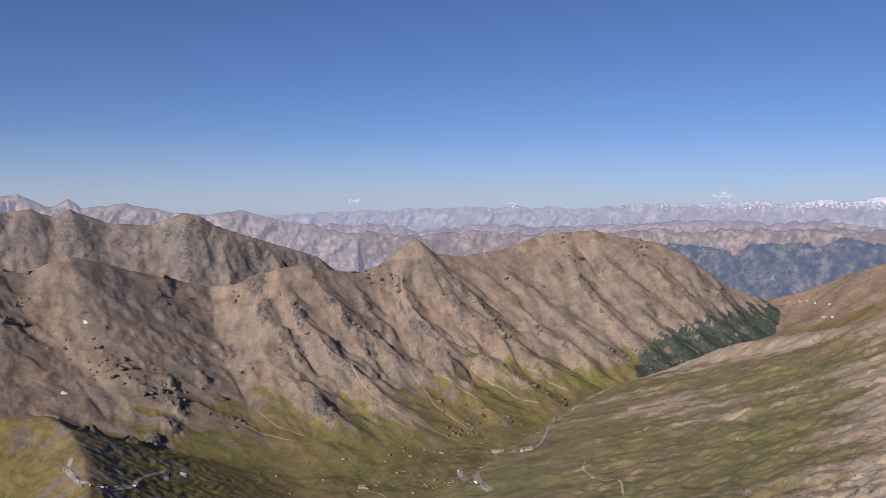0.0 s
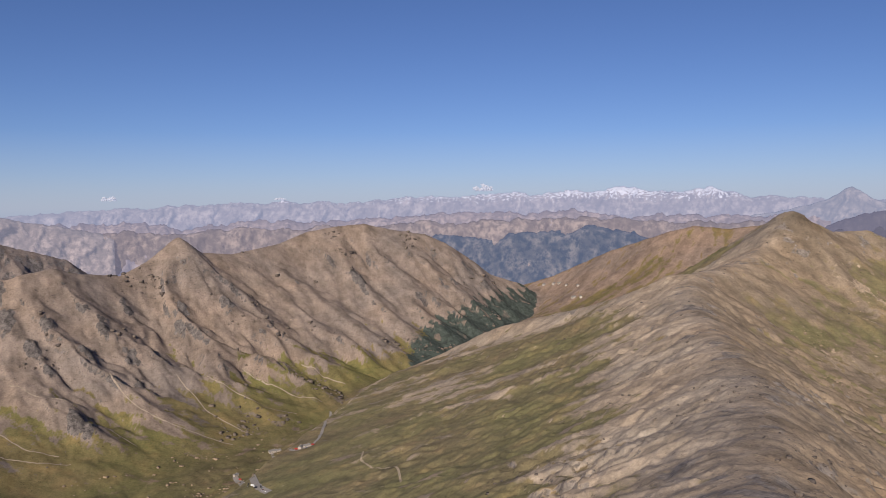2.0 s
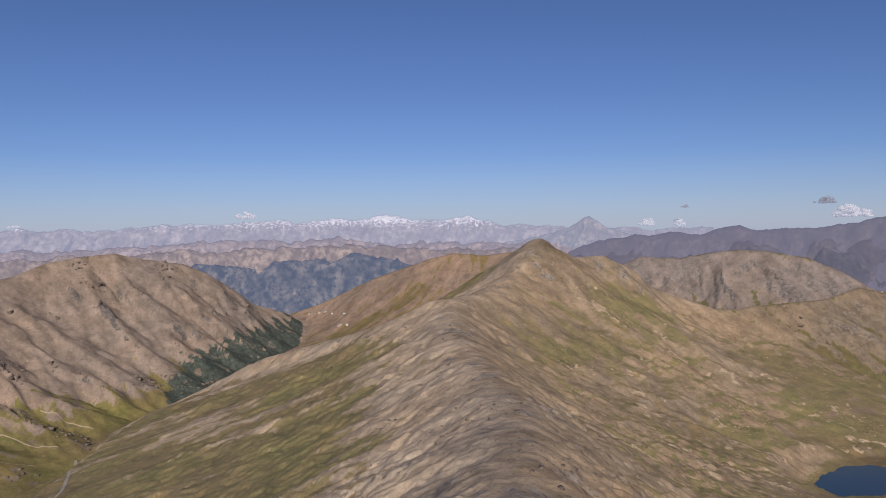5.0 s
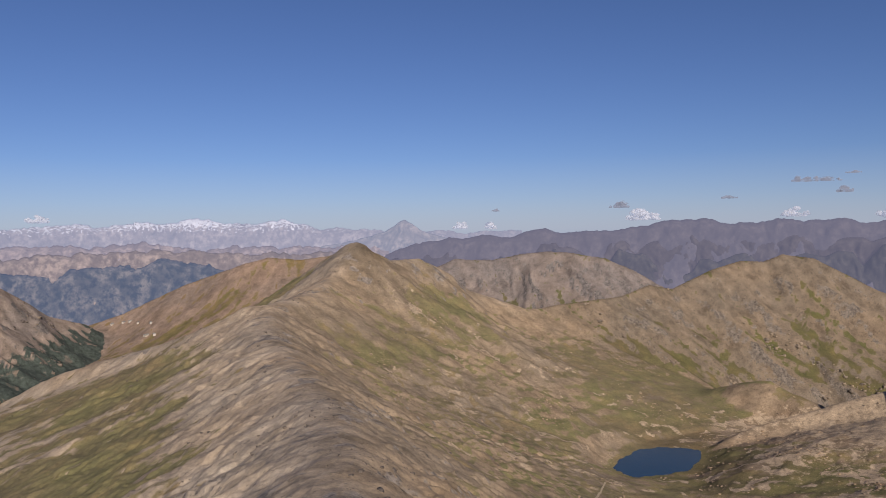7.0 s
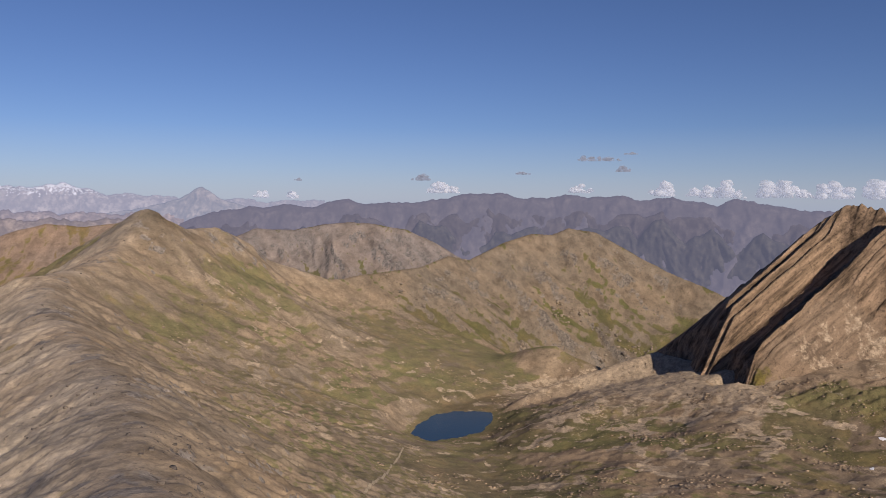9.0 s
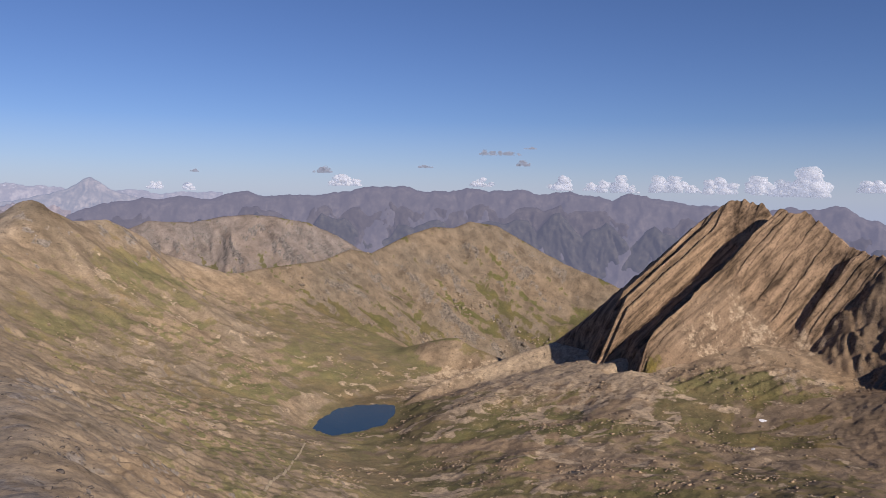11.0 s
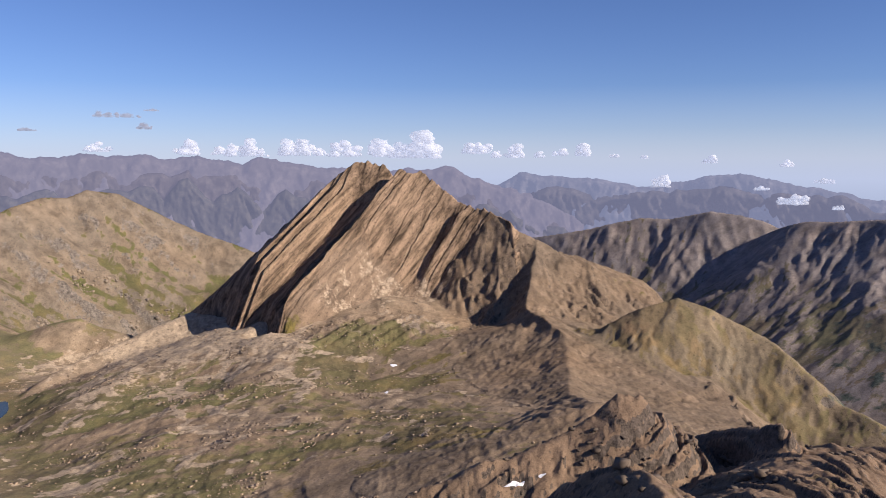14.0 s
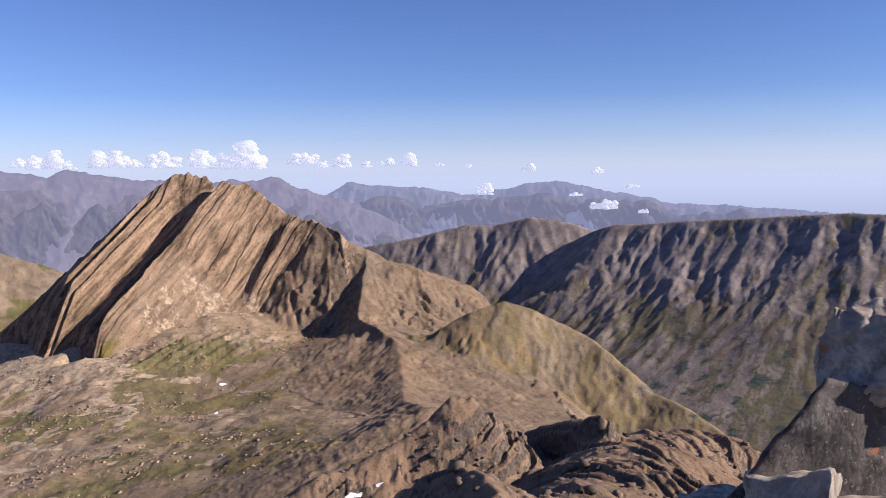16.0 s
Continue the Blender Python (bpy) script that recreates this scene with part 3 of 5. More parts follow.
        for arr, val in ((who, np.int16(i)), (U, u), (V, v)):
            arr[near] = np.where(win, val, arr[near])
    return h, J, who, U, V, M


def gullied(x, y, gx, gy, depth, size, octaves, seed):
    """Branching ribs and gullies that run down the fall line gx, gy: waves across it, each finer set following the flanks of the coarser. In -1 to 1, all of them and the finest alone."""
    tot, amp, norm = np.zeros_like(x), 1.0, 0.0
    for o in range(octaves):
        ln = np.hypot(gx, gy) + 1e-5
        ax, ay = -gy / ln, gx / ln
        fx, fy = x / size, y / size
        ix, iy = np.floor(fx), np.floor(fy)
        c, s, w = np.zeros_like(x), np.zeros_like(x), np.zeros_like(x)
        for dx in (-1, 0, 1):
            for dy in (-1, 0, 1):
                a = hashed(ix + dx, iy + dy, seed + o)
                vx, vy = fx - ix - dx - 0.5 - 0.42 * np.cos(a), fy - iy - dy - 0.5 - 0.42 * np.sin(a)
                k = np.maximum(np.exp(-2 * (vx * vx + vy * vy)) - 0.011, 0)
                ph = 6.2832 * (vx * ax + vy * ay) + 3 * a
                c, s, w = c + k * np.cos(ph), s + k * np.sin(ph), w + k
        ln = np.maximum(np.hypot(c, s), 0.25 * w + 1e-6)
        c, s = c / ln, s / ln
        wave = 0.5 * c + 0.5 * (1 - 2 * np.sqrt(np.clip((1 - c) / 2, 0, 1)))
        tot, norm = tot + amp * wave, norm + amp
        push = 0.7 * amp * depth * 6.2832 / size * s
        gx, gy = gx - push * ax, gy - push * ay
        amp, size = amp * 0.36, size * 0.5
    return tot / norm, wave


def incline(h):
    """Slope of a height on the polar plan, towards x and towards y."""
    dr = np.gradient(h, axis=0) / np.gradient(DD, axis=0)
    da = np.gradient(h, axis=1) / (DD * np.gradient(AZ, axis=1))
    return (dr * np.sin(AZ) + da * np.cos(AZ)).astype(np.float32), (dr * np.cos(AZ) - da * np.sin(AZ)).astype(np.float32)


def whole_relief(x, y):
    far = np.hypot(x, y)
    h, J, who, U, V, M = landform(x, y)
    gx, gy = incline(h)
    steep = smooth(0.12, 0.5, np.hypot(gx, gy))
    turn = np.radians(M[-1])
    gx, gy = gx * np.cos(turn) - gy * np.sin(turn), gx * np.sin(turn) + gy * np.cos(turn)
    depth = M[-2] * steep * (0.25 + 0.75 * smooth(1000, 450, V)) * (0.2 + 0.8 * smooth(-15, -8.5, np.degrees(np.arctan2(x, y)) + 0.004 * (y - 2600))) * (0.55 + 0.6 * smooth(-0.3, 0.4, fbm(x, y, 420, 3, 0.5, 90)))
    E, F = gullied(x, y, gx, gy, depth, 210.0, 5, 60)
    S, _ = gullied(x, y, gx, gy, 0 * depth + 1.0, 64.0, 3, 75)
    fluted = np.isin(who, [i for i, r in enumerate(RIDGES) if r.name == "dark"])
    h = h + J + depth * np.where(fluted, 0.5 * E + 0.2 * S, E)
    E = np.where(fluted, 0.5 * E + 0.5 * S, E)
    F = 0.25 * F + 0.75 * S
    # grassy swell and valley pit added behind the moraine to hide the peak's shadow
    h = h - 115 * np.exp(-((x - 3000) ** 2 + (y - 1130) ** 2) / 230 ** 2)
    for bearing, away, rise in ((66.2, 2720, 30), (67.8, 2700, 48), (69.4, 2670, 58), (71.2, 2640, 62)):
        cx, cy, _ = place(bearing, 0, away)
        h = h + rise * np.exp(-((x - cx) ** 2 + (y - cy) ** 2) / 105 ** 2)
    # green hollow under the conical top
    cx, cy, _ = place(46.3, 0, 2690)
    h = h - 34 * np.exp(-((x - cx) ** 2 + (y - cy) ** 2) / 95 ** 2)
    left = (x < 700) & (y > 1500)
    h[left] += crag_mask(x[left], y[left]) * (9 + 14 * fbm(x[left], y[left], 22, 3, 0.6, 93, True))
    # broken rock bands under the tilted peak
    q, front = -y + 0.8 * (2490 - x), 2490 - x
    band = smooth(370, 410, front) * smooth(610, 540, front) * smooth(130, 200, q) * smooth(560, 480, q)
    band = np.where((x > 1700) & (x < 2300) & (np.abs(y) < 400), band, 0)
    step = smooth(100, 40, q) * smooth(-80, -10, q) * smooth(230, 290, front) * smooth(470, 390, front)
    h = h - np.where((x > 1750) & (x < 2350) & (y > 0) & (y < 560), 36 * step, 0)
    h = h + band * (5 * bed(q, 48, 5, 0.4) + 3 * bed(q, 19, 6, 0.4) + 5 * fbm(x, y, 24, 3, 0.6, 57, True))
    rug = RUG[who + 1] * (0.25 * smooth(60, 400, far) + 0.75 * smooth(600, 1300, far)) * np.where(who < 0, 1, 0.3 + 0.7 * smooth(800, 250, V))
    lumps = np.where(who < 0, smooth(0.0, 0.45, fbm(x, y, 150, 3, 0.55, 53)), 1.0)
    h = h + rug * lumps * (3.2 * fbm(x, y, 46, 4, 0.72, 51, True) + 0.8)
    e = lake_shape(x, y)
    shore = smooth(1.0, 1.9, e)
    h = np.where(e < 6, np.maximum(h, LAKE_Z + 1 + 3 * (e - 1) - 14 * np.maximum(e - 2, 0)), h)
    h = np.where(e < 2, (LAKE_Z + 1 + 3 * (e - 1)) * (1 - shore) + h * shore, h)
    h = np.where(e < 1, LAKE_Z - 9 * (1 - e), h)
    return h, who, U, V, E, F, M


def bed(q, size, seed, rise=0.16):
    """Sawtooth of uneven beds: a sharp step up, then a long even fall."""
    c = q / size + 0.35 * gnoise(q / (size * 3.1), q * 0 + seed * 7.7, seed)
    f = c - np.floor(c)
    a = 0.45 + 0.55 * np.abs(np.sin(np.floor(c) * 12.9898 + seed))
    return a * np.where(f < rise, f / rise, (1 - f) / (1 - rise))


KIN = np.array([[q.name for q in RIDGES].index(r.name) for r in RIDGES] + [-9])
RUGGED = {"craggy": 0.6, "brown": 0.3, "side_hill": 0.3, "cone": 0.5, "hill": 0.3, "knoll": 0.6, "crags": 0.5, "slab": 0.7, "green": 0.45, "crest": 0.3, "dark": 0.15, "left_near": 0.8, "ground": 1.0, "summit": 0.2}
RUG = np.array([1.15] + [RUGGED[r.name] for r in RIDGES], np.float32)
SLAB = [i for i, r in enumerate(RIDGES) if r.name == "slab"][0]


def slab_face(x, y):
    """The tilted peak: its crest, drawn out down the face to one side, so that beds and notches run down as slanting ribs and gullies."""
    pts = np.array(RIDGES[SLAB].pts)
    cy, cx, cz = -pts[:, 1], pts[:, 0], pts[:, 2]
    order = np.argsort(cy)
    cy, cx, cz = cy[order], cx[order], cz[order]
    u = -y
    v = np.interp(u, cy, cx) - x
    front, back = np.maximum(v, 0), np.maximum(-v, 0)
    q = u + 0.8 * front + 17 * fbm(x, y, 240, 2, 0.5, 33) * smooth(0, 140, front)
    zc = np.interp(q, cy, cz)
    ledge = smooth(20, 110, q)
    lip = -26 * smooth(40, 140, front) * smooth(-200, -290, q)
    fall = (1 - ledge) * (0.86 * front + 0.5 * np.maximum(front - 425, 0)) + ledge * (1.12 * np.minimum(front, 215) + 0.5 * np.clip(front - 215, 0, 190) + 1.2 * np.maximum(front - 405, 0))
    # broken edges of the thick beds, and the smooth dip slopes between them
    w = q + 7 * fbm(x, y, 60, 3, 0.55, 36) + 2.5 * fbm(x, y, 18, 2, 0.5, 37)
    steps = np.interp(w, [-460, -300, -190, -184, -166, -152, -136, -126, -104, -50, 24, 46, 80, 190, 232, 262, 330], [0, 0, 8, -14, -32, -14, -50, -36, -106, -76, 0, 56, 34, -22, 32, 8, 0])
    calm = np.interp(w, [-198, -190, -184, -168, -164, -156, -150, -142, -114, -106, 40, 50, 184, 194, 228, 236], [0.25, 0.9, 0.8, 0.8, 0.3, 0.3, 0.8, 0.9, 0.9, 0.2, 0.2, 2.0, 2.0, 0.3, 0.3, 2.0])
    fine = 5 * bed(w, 31, 5, 0.3) + 3.6 * bed(w, 13, 6, 0.3) + 1.6 * bed(w, 6.5, 7, 0.4)
    beds = steps + (fine - 4) * calm
    ribs = beds * smooth(0, 45, front)
    low = smooth(-560, -425, q) * smooth(730, 510, q)
    amp = smooth(560, 390, front) * (1 - 0.9 * ledge * smooth(185, 225, front)) * low
    crest = (9 * bed(q, 52, 5, 0.4) + 7 * bed(q, 22, 6, 0.3) - 3) * smooth(50, 0, np.abs(v)) * low
    end = np.interp(q, [-640, -510, -340, -205, -110, -20, 60, 110, 255, 510], [20, 55, 130, 230, 305, 370, 440, 510, 560, 560])
    z = zc - fall + lip - 2.2 * back + ribs * amp + crest - 0.9 * np.maximum(u - cy[-1], 0) - 0.9 * np.maximum(cy[0] - u, 0) - 1.3 * np.maximum(front - end, 0)
    return z.astype(np.float32), q.astype(np.float32), np.abs(v).astype(np.float32), (fine / 8).astype(np.float32)


def covers(x, y, h, slope, who, V, E, F, M):
    n1, n2 = fbm(x, y, 420, 4, 0.55, 21), fbm(x, y, 70, 4, 0.6, 24)
    az = np.degrees(np.arctan2(x, y))
    names = [r.name for r in RIDGES]
    clump = smooth(0.05, 0.5, fbm(x, y, 130, 4, 0.6, 71))
    grass0, crag0, pale0 = 0.72 + 0.3 * n1 + 0.3 * n2 - 0.6 * smooth(0.3, 0.7, slope), 0.9 * smooth(0.85, 1.25, slope) + 0.55 * n2 - 0.25, 0.25 * n2 + 0.35 * smooth(0.1, 0.5, fbm(x, y, 45, 3, 0.6, 31)) - 0.05
    grass = M[9] + 0.42 * n1 + 0.35 * n2 + 0.6 * M[12] * F - 0.22 * E - 0.4 * smooth(0.7, 1.2, slope)
    crag = crag0 + M[10] + 0.25 * clump + 0.5 * smooth(0.1, 0.6, E) * smooth(2, 30, M[13]) + 0.15 * F
    pale = pale0 + M[11] + 0.25 * smooth(0.3, 0.8, F) * M[12]
    wood = np.zeros_like(h)
    cx, cy, _ = place(46.3, 0, 2690)
    ledge_x, ledge_y, _ = place(31.6, 0, 2030)
    pale = pale + 0.7 * np.exp(-((x - ledge_x) ** 2 + (y - ledge_y) ** 2) / 110 ** 2) * (1 + n2)
    grass = grass + 0.7 * np.exp(-((x - cx) ** 2 + (y - cy) ** 2) / 85 ** 2)
    crag = crag + np.where((x < 700) & (y > 1500), 1.1 * smooth(0.25, 0.6, crag_mask(x, y)), 0)
    # wooded shady foot of the brown mountain
    m = np.isin(who, [i for i, nm in enumerate(names) if nm == "brown"])
    wood = np.where(m, smooth(45, -45, h - np.interp(az, [13, 15, 18, 22, 25], [-545, -498, -452, -425, -420]) + 90 * n2 + 50 * F) * smooth(12.5, 15, az) * (0.8 + 0.8 * n2), wood)
    # bushes in the deep valley under the slate mountain
    wood = np.maximum(wood, smooth(117.5, 121, az) * smooth(-330, -520, h) * smooth(1500, 1900, np.hypot(x, y)) * (0.36 + 0.7 * n2))
    # turf of the high basin below the conical mountain
    m = np.isin(who, [i for i, nm in enumerate(names) if nm == "cone"])
    low = m * smooth(-200, -430, h + 120 * n2 + 60 * n1) * smooth(40, 44, az)
    grass, crag, pale = grass + (grass0 - 0.05 - grass) * low, crag + (crag0 - crag) * low, pale + (pale0 - pale) * low
    # thin pale rock ledges that wind through the basin turf
    d = np.hypot(x, y)
    vein = smooth(0.09, 0.03, np.abs(fbm(x, y, 230, 4, 0.55, 73))) * smooth(40, 43, az) * smooth(104, 98, az) * smooth(1000, 1300, d) * smooth(2750, 2500, d)
    pale = pale + 0.6 * vein * (m | (who < 0)) * smooth(-0.25, 0.15, fbm(x, y, 90, 3, 0.6, 75))
    # bare broken rock under the tilted peak
    q, front = -y + 0.8 * (2490 - x), 2490 - x
    crag = crag + 0.7 * smooth(350, 400, front + 60 * n2) * smooth(620, 540, front + 60 * n2) * smooth(130, 200, q) * smooth(640, 540, q) * (np.abs(y) < 450) * (x > 1750) * (x < 2300)
    # scree apron under the wall of slabs, with turf only at its lower end
    rise = np.degrees(np.arctan2(h - EYE, d))
    apron = smooth(81.5, 84, az) * smooth(101, 98.5, az) * smooth(1850, 2000, x) * smooth(-12.2, -10.6, rise + 0.9 * n2 + 0.5 * smooth(88, 84, az) - 1.6 * smooth(94, 97, az))
    grass = grass - 0.9 * apron
    pale = pale + 0.55 * apron * smooth(-10.4, -9.2, rise + 0.8 * n2) * smooth(96, 93, az)
    # pale boulder field on the moraine below the tilted peak
    mor = smooth(64, 68, az) * smooth(90, 82, az) * smooth(800, 1300, np.hypot(x, y)) * smooth(2700, 2500, np.hypot(x, y)) * ((who < 0) | (who == MORAINE))
    pale = pale + mor * (0.3 + 0.3 * n1 + 0.4 * smooth(-14.2, -12.6, rise + 0.8 * n2) * smooth(86, 81, az))
    grass = grass - mor * (0.5 * smooth(-15.8, -14.2, rise + 0.7 * n1) * smooth(88, 82, az) + 0.12 - 0.35 * n1)
    return np.stack([grass, crag, pale, wood], -1)


MORAINE = [i for i, r in enumerate(RIDGES) if r.name == "ground"][0]


def sheet(name, verts, quads, material, layers=None):
    """One mesh from arrays of corners and quads."""
    used, inv = np.unique(quads, return_inverse=True)
    v, q = verts[used], inv.reshape(-1, 4)
    me = bpy.data.meshes.new(name)
    me.vertices.add(len(v))
    me.vertices.foreach_set("co", v.astype(np.float32).ravel())
    me.loops.add(q.size)
    me.loops.foreach_set("vertex_index", q.astype(np.int32).ravel())
    me.polygons.add(len(q))
    me.polygons.foreach_set("loop_start", np.arange(0, q.size, 4, dtype=np.int32))
    me.update(calc_edges=True)
    me.polygons.foreach_set("use_smooth", np.ones(len(q), bool))
    for key, values in (layers or {}).items():
        att = me.attributes.new(key, 'FLOAT_COLOR', 'POINT')
        att.data.foreach_set("color", values[used].astype(np.float32).ravel())
    me.materials.append(material)
    me.update()
    return new(name, me)


def grid_quads(rows, cols, closed=False):
    i = np.arange(rows * cols).reshape(rows, cols)
    if closed:
        i = np.c_[i, i[:, :1]]
    return np.stack([i[:-1, :-1], i[:-1, 1:], i[1:, 1:], i[1:, :-1]], -1).reshape(-1, 4)


DETAIL = 1.0
az_steps = np.r_[np.arange(-180, -36, 2.0), np.arange(-36, 138, 0.11 / DETAIL), np.arange(138, 180, 2.0)]
d_steps = np.r_[np.geomspace(0.05, 140, int(44 * DETAIL))[:-1], np.geomspace(140, 420, int(200 * DETAIL))[:-1], np.geomspace(420, 700, int(80 * DETAIL))[:-1], np.geomspace(700, 4250, int(510 * DETAIL))]
AZ, DD = np.meshgrid(np.radians(az_steps), d_steps)
GX, GY = (DD * np.sin(AZ)).astype(np.float32), (DD * np.cos(AZ)).astype(np.float32)
GH, WHO, GU, GV, GE, GF, GM = whole_relief(GX, GY)
slope = np.hypot(*incline(GH))
one = np.ones_like(GH)
LAYERS = {"cover": covers(GX, GY, GH, slope, WHO, GV, GE, GF, GM), "flow": np.stack([0.5 + 0.5 * GE, 0.5 + 0.5 * GF, one, one], -1),
          "scree": np.stack([*GM[0:3], one], -1), "rock": np.stack([*GM[3:6], one], -1), "turf": np.stack([*GM[6:9], one], -1)}
LAYERS = {k: v.reshape(-1, 4).astype(np.float32) for k, v in LAYERS.items()}
verts = np.stack([GX, GY, GH], -1).reshape(-1, 3)


def relief(x, y):
    """Height, ridge number, place along the ridge and distance from its crest, read from the finished ground."""
    x, y = np.asarray(x, float), np.asarray(y, float)
    i = np.interp(np.hypot(x, y), d_steps, np.arange(len(d_steps)))
    j = np.interp(np.degrees(np.arctan2(x, y)), az_steps, np.arange(len(az_steps)))
    i0, j0 = np.minimum(i.astype(int), len(d_steps) - 2), np.minimum(j.astype(int), len(az_steps) - 2)
    f, g = i - i0, j - j0
    h = (GH[i0, j0] * (1 - f) + GH[i0 + 1, j0] * f) * (1 - g) + (GH[i0, j0 + 1] * (1 - f) + GH[i0 + 1, j0 + 1] * f) * g
    return h, WHO[i0, j0], GU[i0, j0], GV[i0, j0], GE[i0, j0]


quads = grid_quads(*GX.shape, closed=True)
NAMES = [r.name for r in RIDGES]
owner = np.array([NAMES[i] if i >= 0 else "ground" for i in range(-1, len(RIDGES))])[WHO.reshape(-1)[quads[:, 0]] + 1]
LAND = {
    "ground": ("ground", mat_land, "olive alpine meadow with pale rubble and rolling humps", ""),
    "summit": ("ground", mat_near, "", ""),
    "craggy": ("craggy_mountain", mat_land, "grey craggy mountain ridge with steep gullied faces", "mountain"),
    "brown": ("scree_mountain", mat_land, "long brown scree mountain with dark crags and wooded foot", "mountain"),
    "side_hill": ("bare_hillside", mat_land, "smooth brown bare hillside above the far valley", "hill"),
    "cone": ("conical_mountain", mat_land, "ochre scree mountain with conical top and long spurs", "mountain"),
    "hill": ("rocky_mountain", mat_land, "grass-streaked rocky mountain behind the meadow basin", "mountain"),
    "knoll": ("rocky_knoll", mat_land, "pale rocky knoll at the foot of a mountain", "hill"),
    "crags": ("far_craggy_ridge", mat_land, "grey-brown craggy ridge behind the basin", "mountain"),
    "slab": ("tilted_slab_peak", mat_slab, "jagged tan peak of steeply tilted rock slabs", "mountain"),
    "green": ("grassy_spur", mat_land, "smooth olive-green grassy mountain spur with rocky rim", "mountain"),
    "crest": ("schist_crest", mat_near, "dark jagged schist crest of the near ridge", "ridge"),
    "dark": ("slate_mountain", mat_land, "dark slate-grey mountain wall with fluted gullies", "mountain"),
    "left_near": ("grassy_shoulder", mat_land, "low grassy shoulder with dark outcrops above the pass", "hill"),
}
def slab_sheet(material):
    """The wall of tilted slabs, on a grid that follows its beds."""
    pts = np.array(RIDGES[SLAB].pts)
    cy, cx = -pts[:, 1], pts[:, 0]
    order = np.argsort(cy)
    q, front = np.meshgrid(np.arange(-830, 470, 2.2), np.r_[np.arange(-260, -20, 20.0), np.arange(-20, 60, 3.0), np.arange(60, 640, 5.5)])
    u = q - 0.8 * np.maximum(front, 0)
    x, y = np.interp(u, cy[order], cx[order]) - front, -u
    z, qq, v, g = slab_face(x.astype(np.float32), y.astype(np.float32))
    n2 = fbm(x, y, 70, 4, 0.6, 24)
    z = z + 1.8 * fbm(x, y, 30, 4, 0.68, 55, True) + 1.8 * fbm(qq * 1.0, front * 0.2, 9, 3, 0.6, 56, True)
    ledge = smooth(20, 110, qq) * smooth(195, 225, front + 40 * n2)
    crag = 0.85 + 0.3 * n2 - 0.9 * ledge + 0.9 * smooth(400, 440, front + 40 * n2) * smooth(120, 200, qq)
    pale = 0.05 + 0.4 * n2 + 0.36 * ledge * smooth(440, 370, front + 40 * n2)
    grass = -0.2 + 0.75 * smooth(395, 450, front) * smooth(170, 90, qq) + 0.5 * n2
    flat = lambda *c: np.stack([v + 0 * z for v in c], -1).reshape(-1, 4)
    layers = {"cover": flat(grass, crag, pale, 0), "flow": flat(0.5, 0.5, 1, 1), "scree": flat(0.19, 0.142, 0.098, 1), "rock": flat(0.19, 0.133, 0.087, 1), "turf": flat(0.125, 0.107, 0.036, 1)}
    return sheet("slab_wall", np.stack([x, y, z], -1).reshape(-1, 3), grid_quads(*z.shape), material, layers)


PARTS = {"brown": ("shoulder", "dome"), "cone": ("main_ridge", "spur"), "slab": ("slab_wall", "east_shoulder", "buttress", "lower_spur"), "crest": ("front_crest", "hump", "rubble_back", "knob"), "dark": ("dome", "wall", "rib")}
maker = WHO.reshape(-1)[quads[:, 0]]
MOUNTAIN = {}
for key, (name, material, label, category) in LAND.items():
    if key == "summit":
        continue
    ids = [i for i, nm in enumerate(NAMES) if nm == key]
    if key in PARTS:
        thing = new(name)
        thing.location = RIDGES[ids[0]].pts[len(RIDGES[ids[0]].pts) // 2]
        bpy.context.view_layer.update()
        if key == "slab":
            ob = slab_sheet(material)
            ob.parent = thing
            ob.matrix_parent_inverse = thing.matrix_world.inverted()
        for i, part_name in zip(ids, PARTS[key]):
            if (maker == i).any():
                ob = sheet(part_name, verts, quads[maker == i], mat_land if key == "slab" else material, LAYERS)
                ob.parent = thing
                ob.matrix_parent_inverse = thing.matrix_world.inverted()
    elif key == "ground":
        thing = sheet(name, verts, quads[np.isin(owner, ["ground", "summit"])], material, LAYERS)
    else:
        thing = new(name)
        thing.location = RIDGES[ids[0]].pts[len(RIDGES[ids[0]].pts) // 2]
        bpy.context.view_layer.update()
        high = GV.reshape(-1)[quads[:, 0]] < 45
        for part_name, pick in (("crest", high), ("flank", ~high)):
            ob = sheet(part_name, verts, quads[(owner == key) & pick], material, LAYERS)
            ob.parent = thing
            ob.matrix_parent_inverse = thing.matrix_world.inverted()
    MOUNTAIN[key] = tagged(thing, label, category or "ground", kind="structure" if key == "ground" else "")


# ---- water ----
def water_material():
    m, n, bs = nodes_of("tarn_water")
    bs.inputs["Base Color"].default_value = (0.008, 0.03, 0.046, 1)
    bs.inputs["Roughness"].default_value = 0.12
    bs.inputs["Specular IOR Level"].default_value = 0.5
    bump(n, bs, noise_node(n, 0.6, 4), 0.15, 0.2)
    return m


mat_water = water_material()


def water(name, cx, cy, z, rx, ry, label):
    bm = bmesh.new()
    ring = [bm.verts.new((rx * math.cos(a), ry * math.sin(a), 0)) for a in (2 * math.pi * i / 64 for i in range(64))]
    bm.faces.new(ring)
    me = bpy.data.meshes.new(name)
    bm.to_mesh(me)
    bm.free()
    me.materials.append(mat_water)
    ob = new(name, me)
    ob.location = (cx, cy, z)
    return tagged(ob, label, "lake", kind="structure")


water("lake", LAKE[0], LAKE[1], LAKE_Z, 190, 190, "deep blue mountain tarn in the meadow basin")


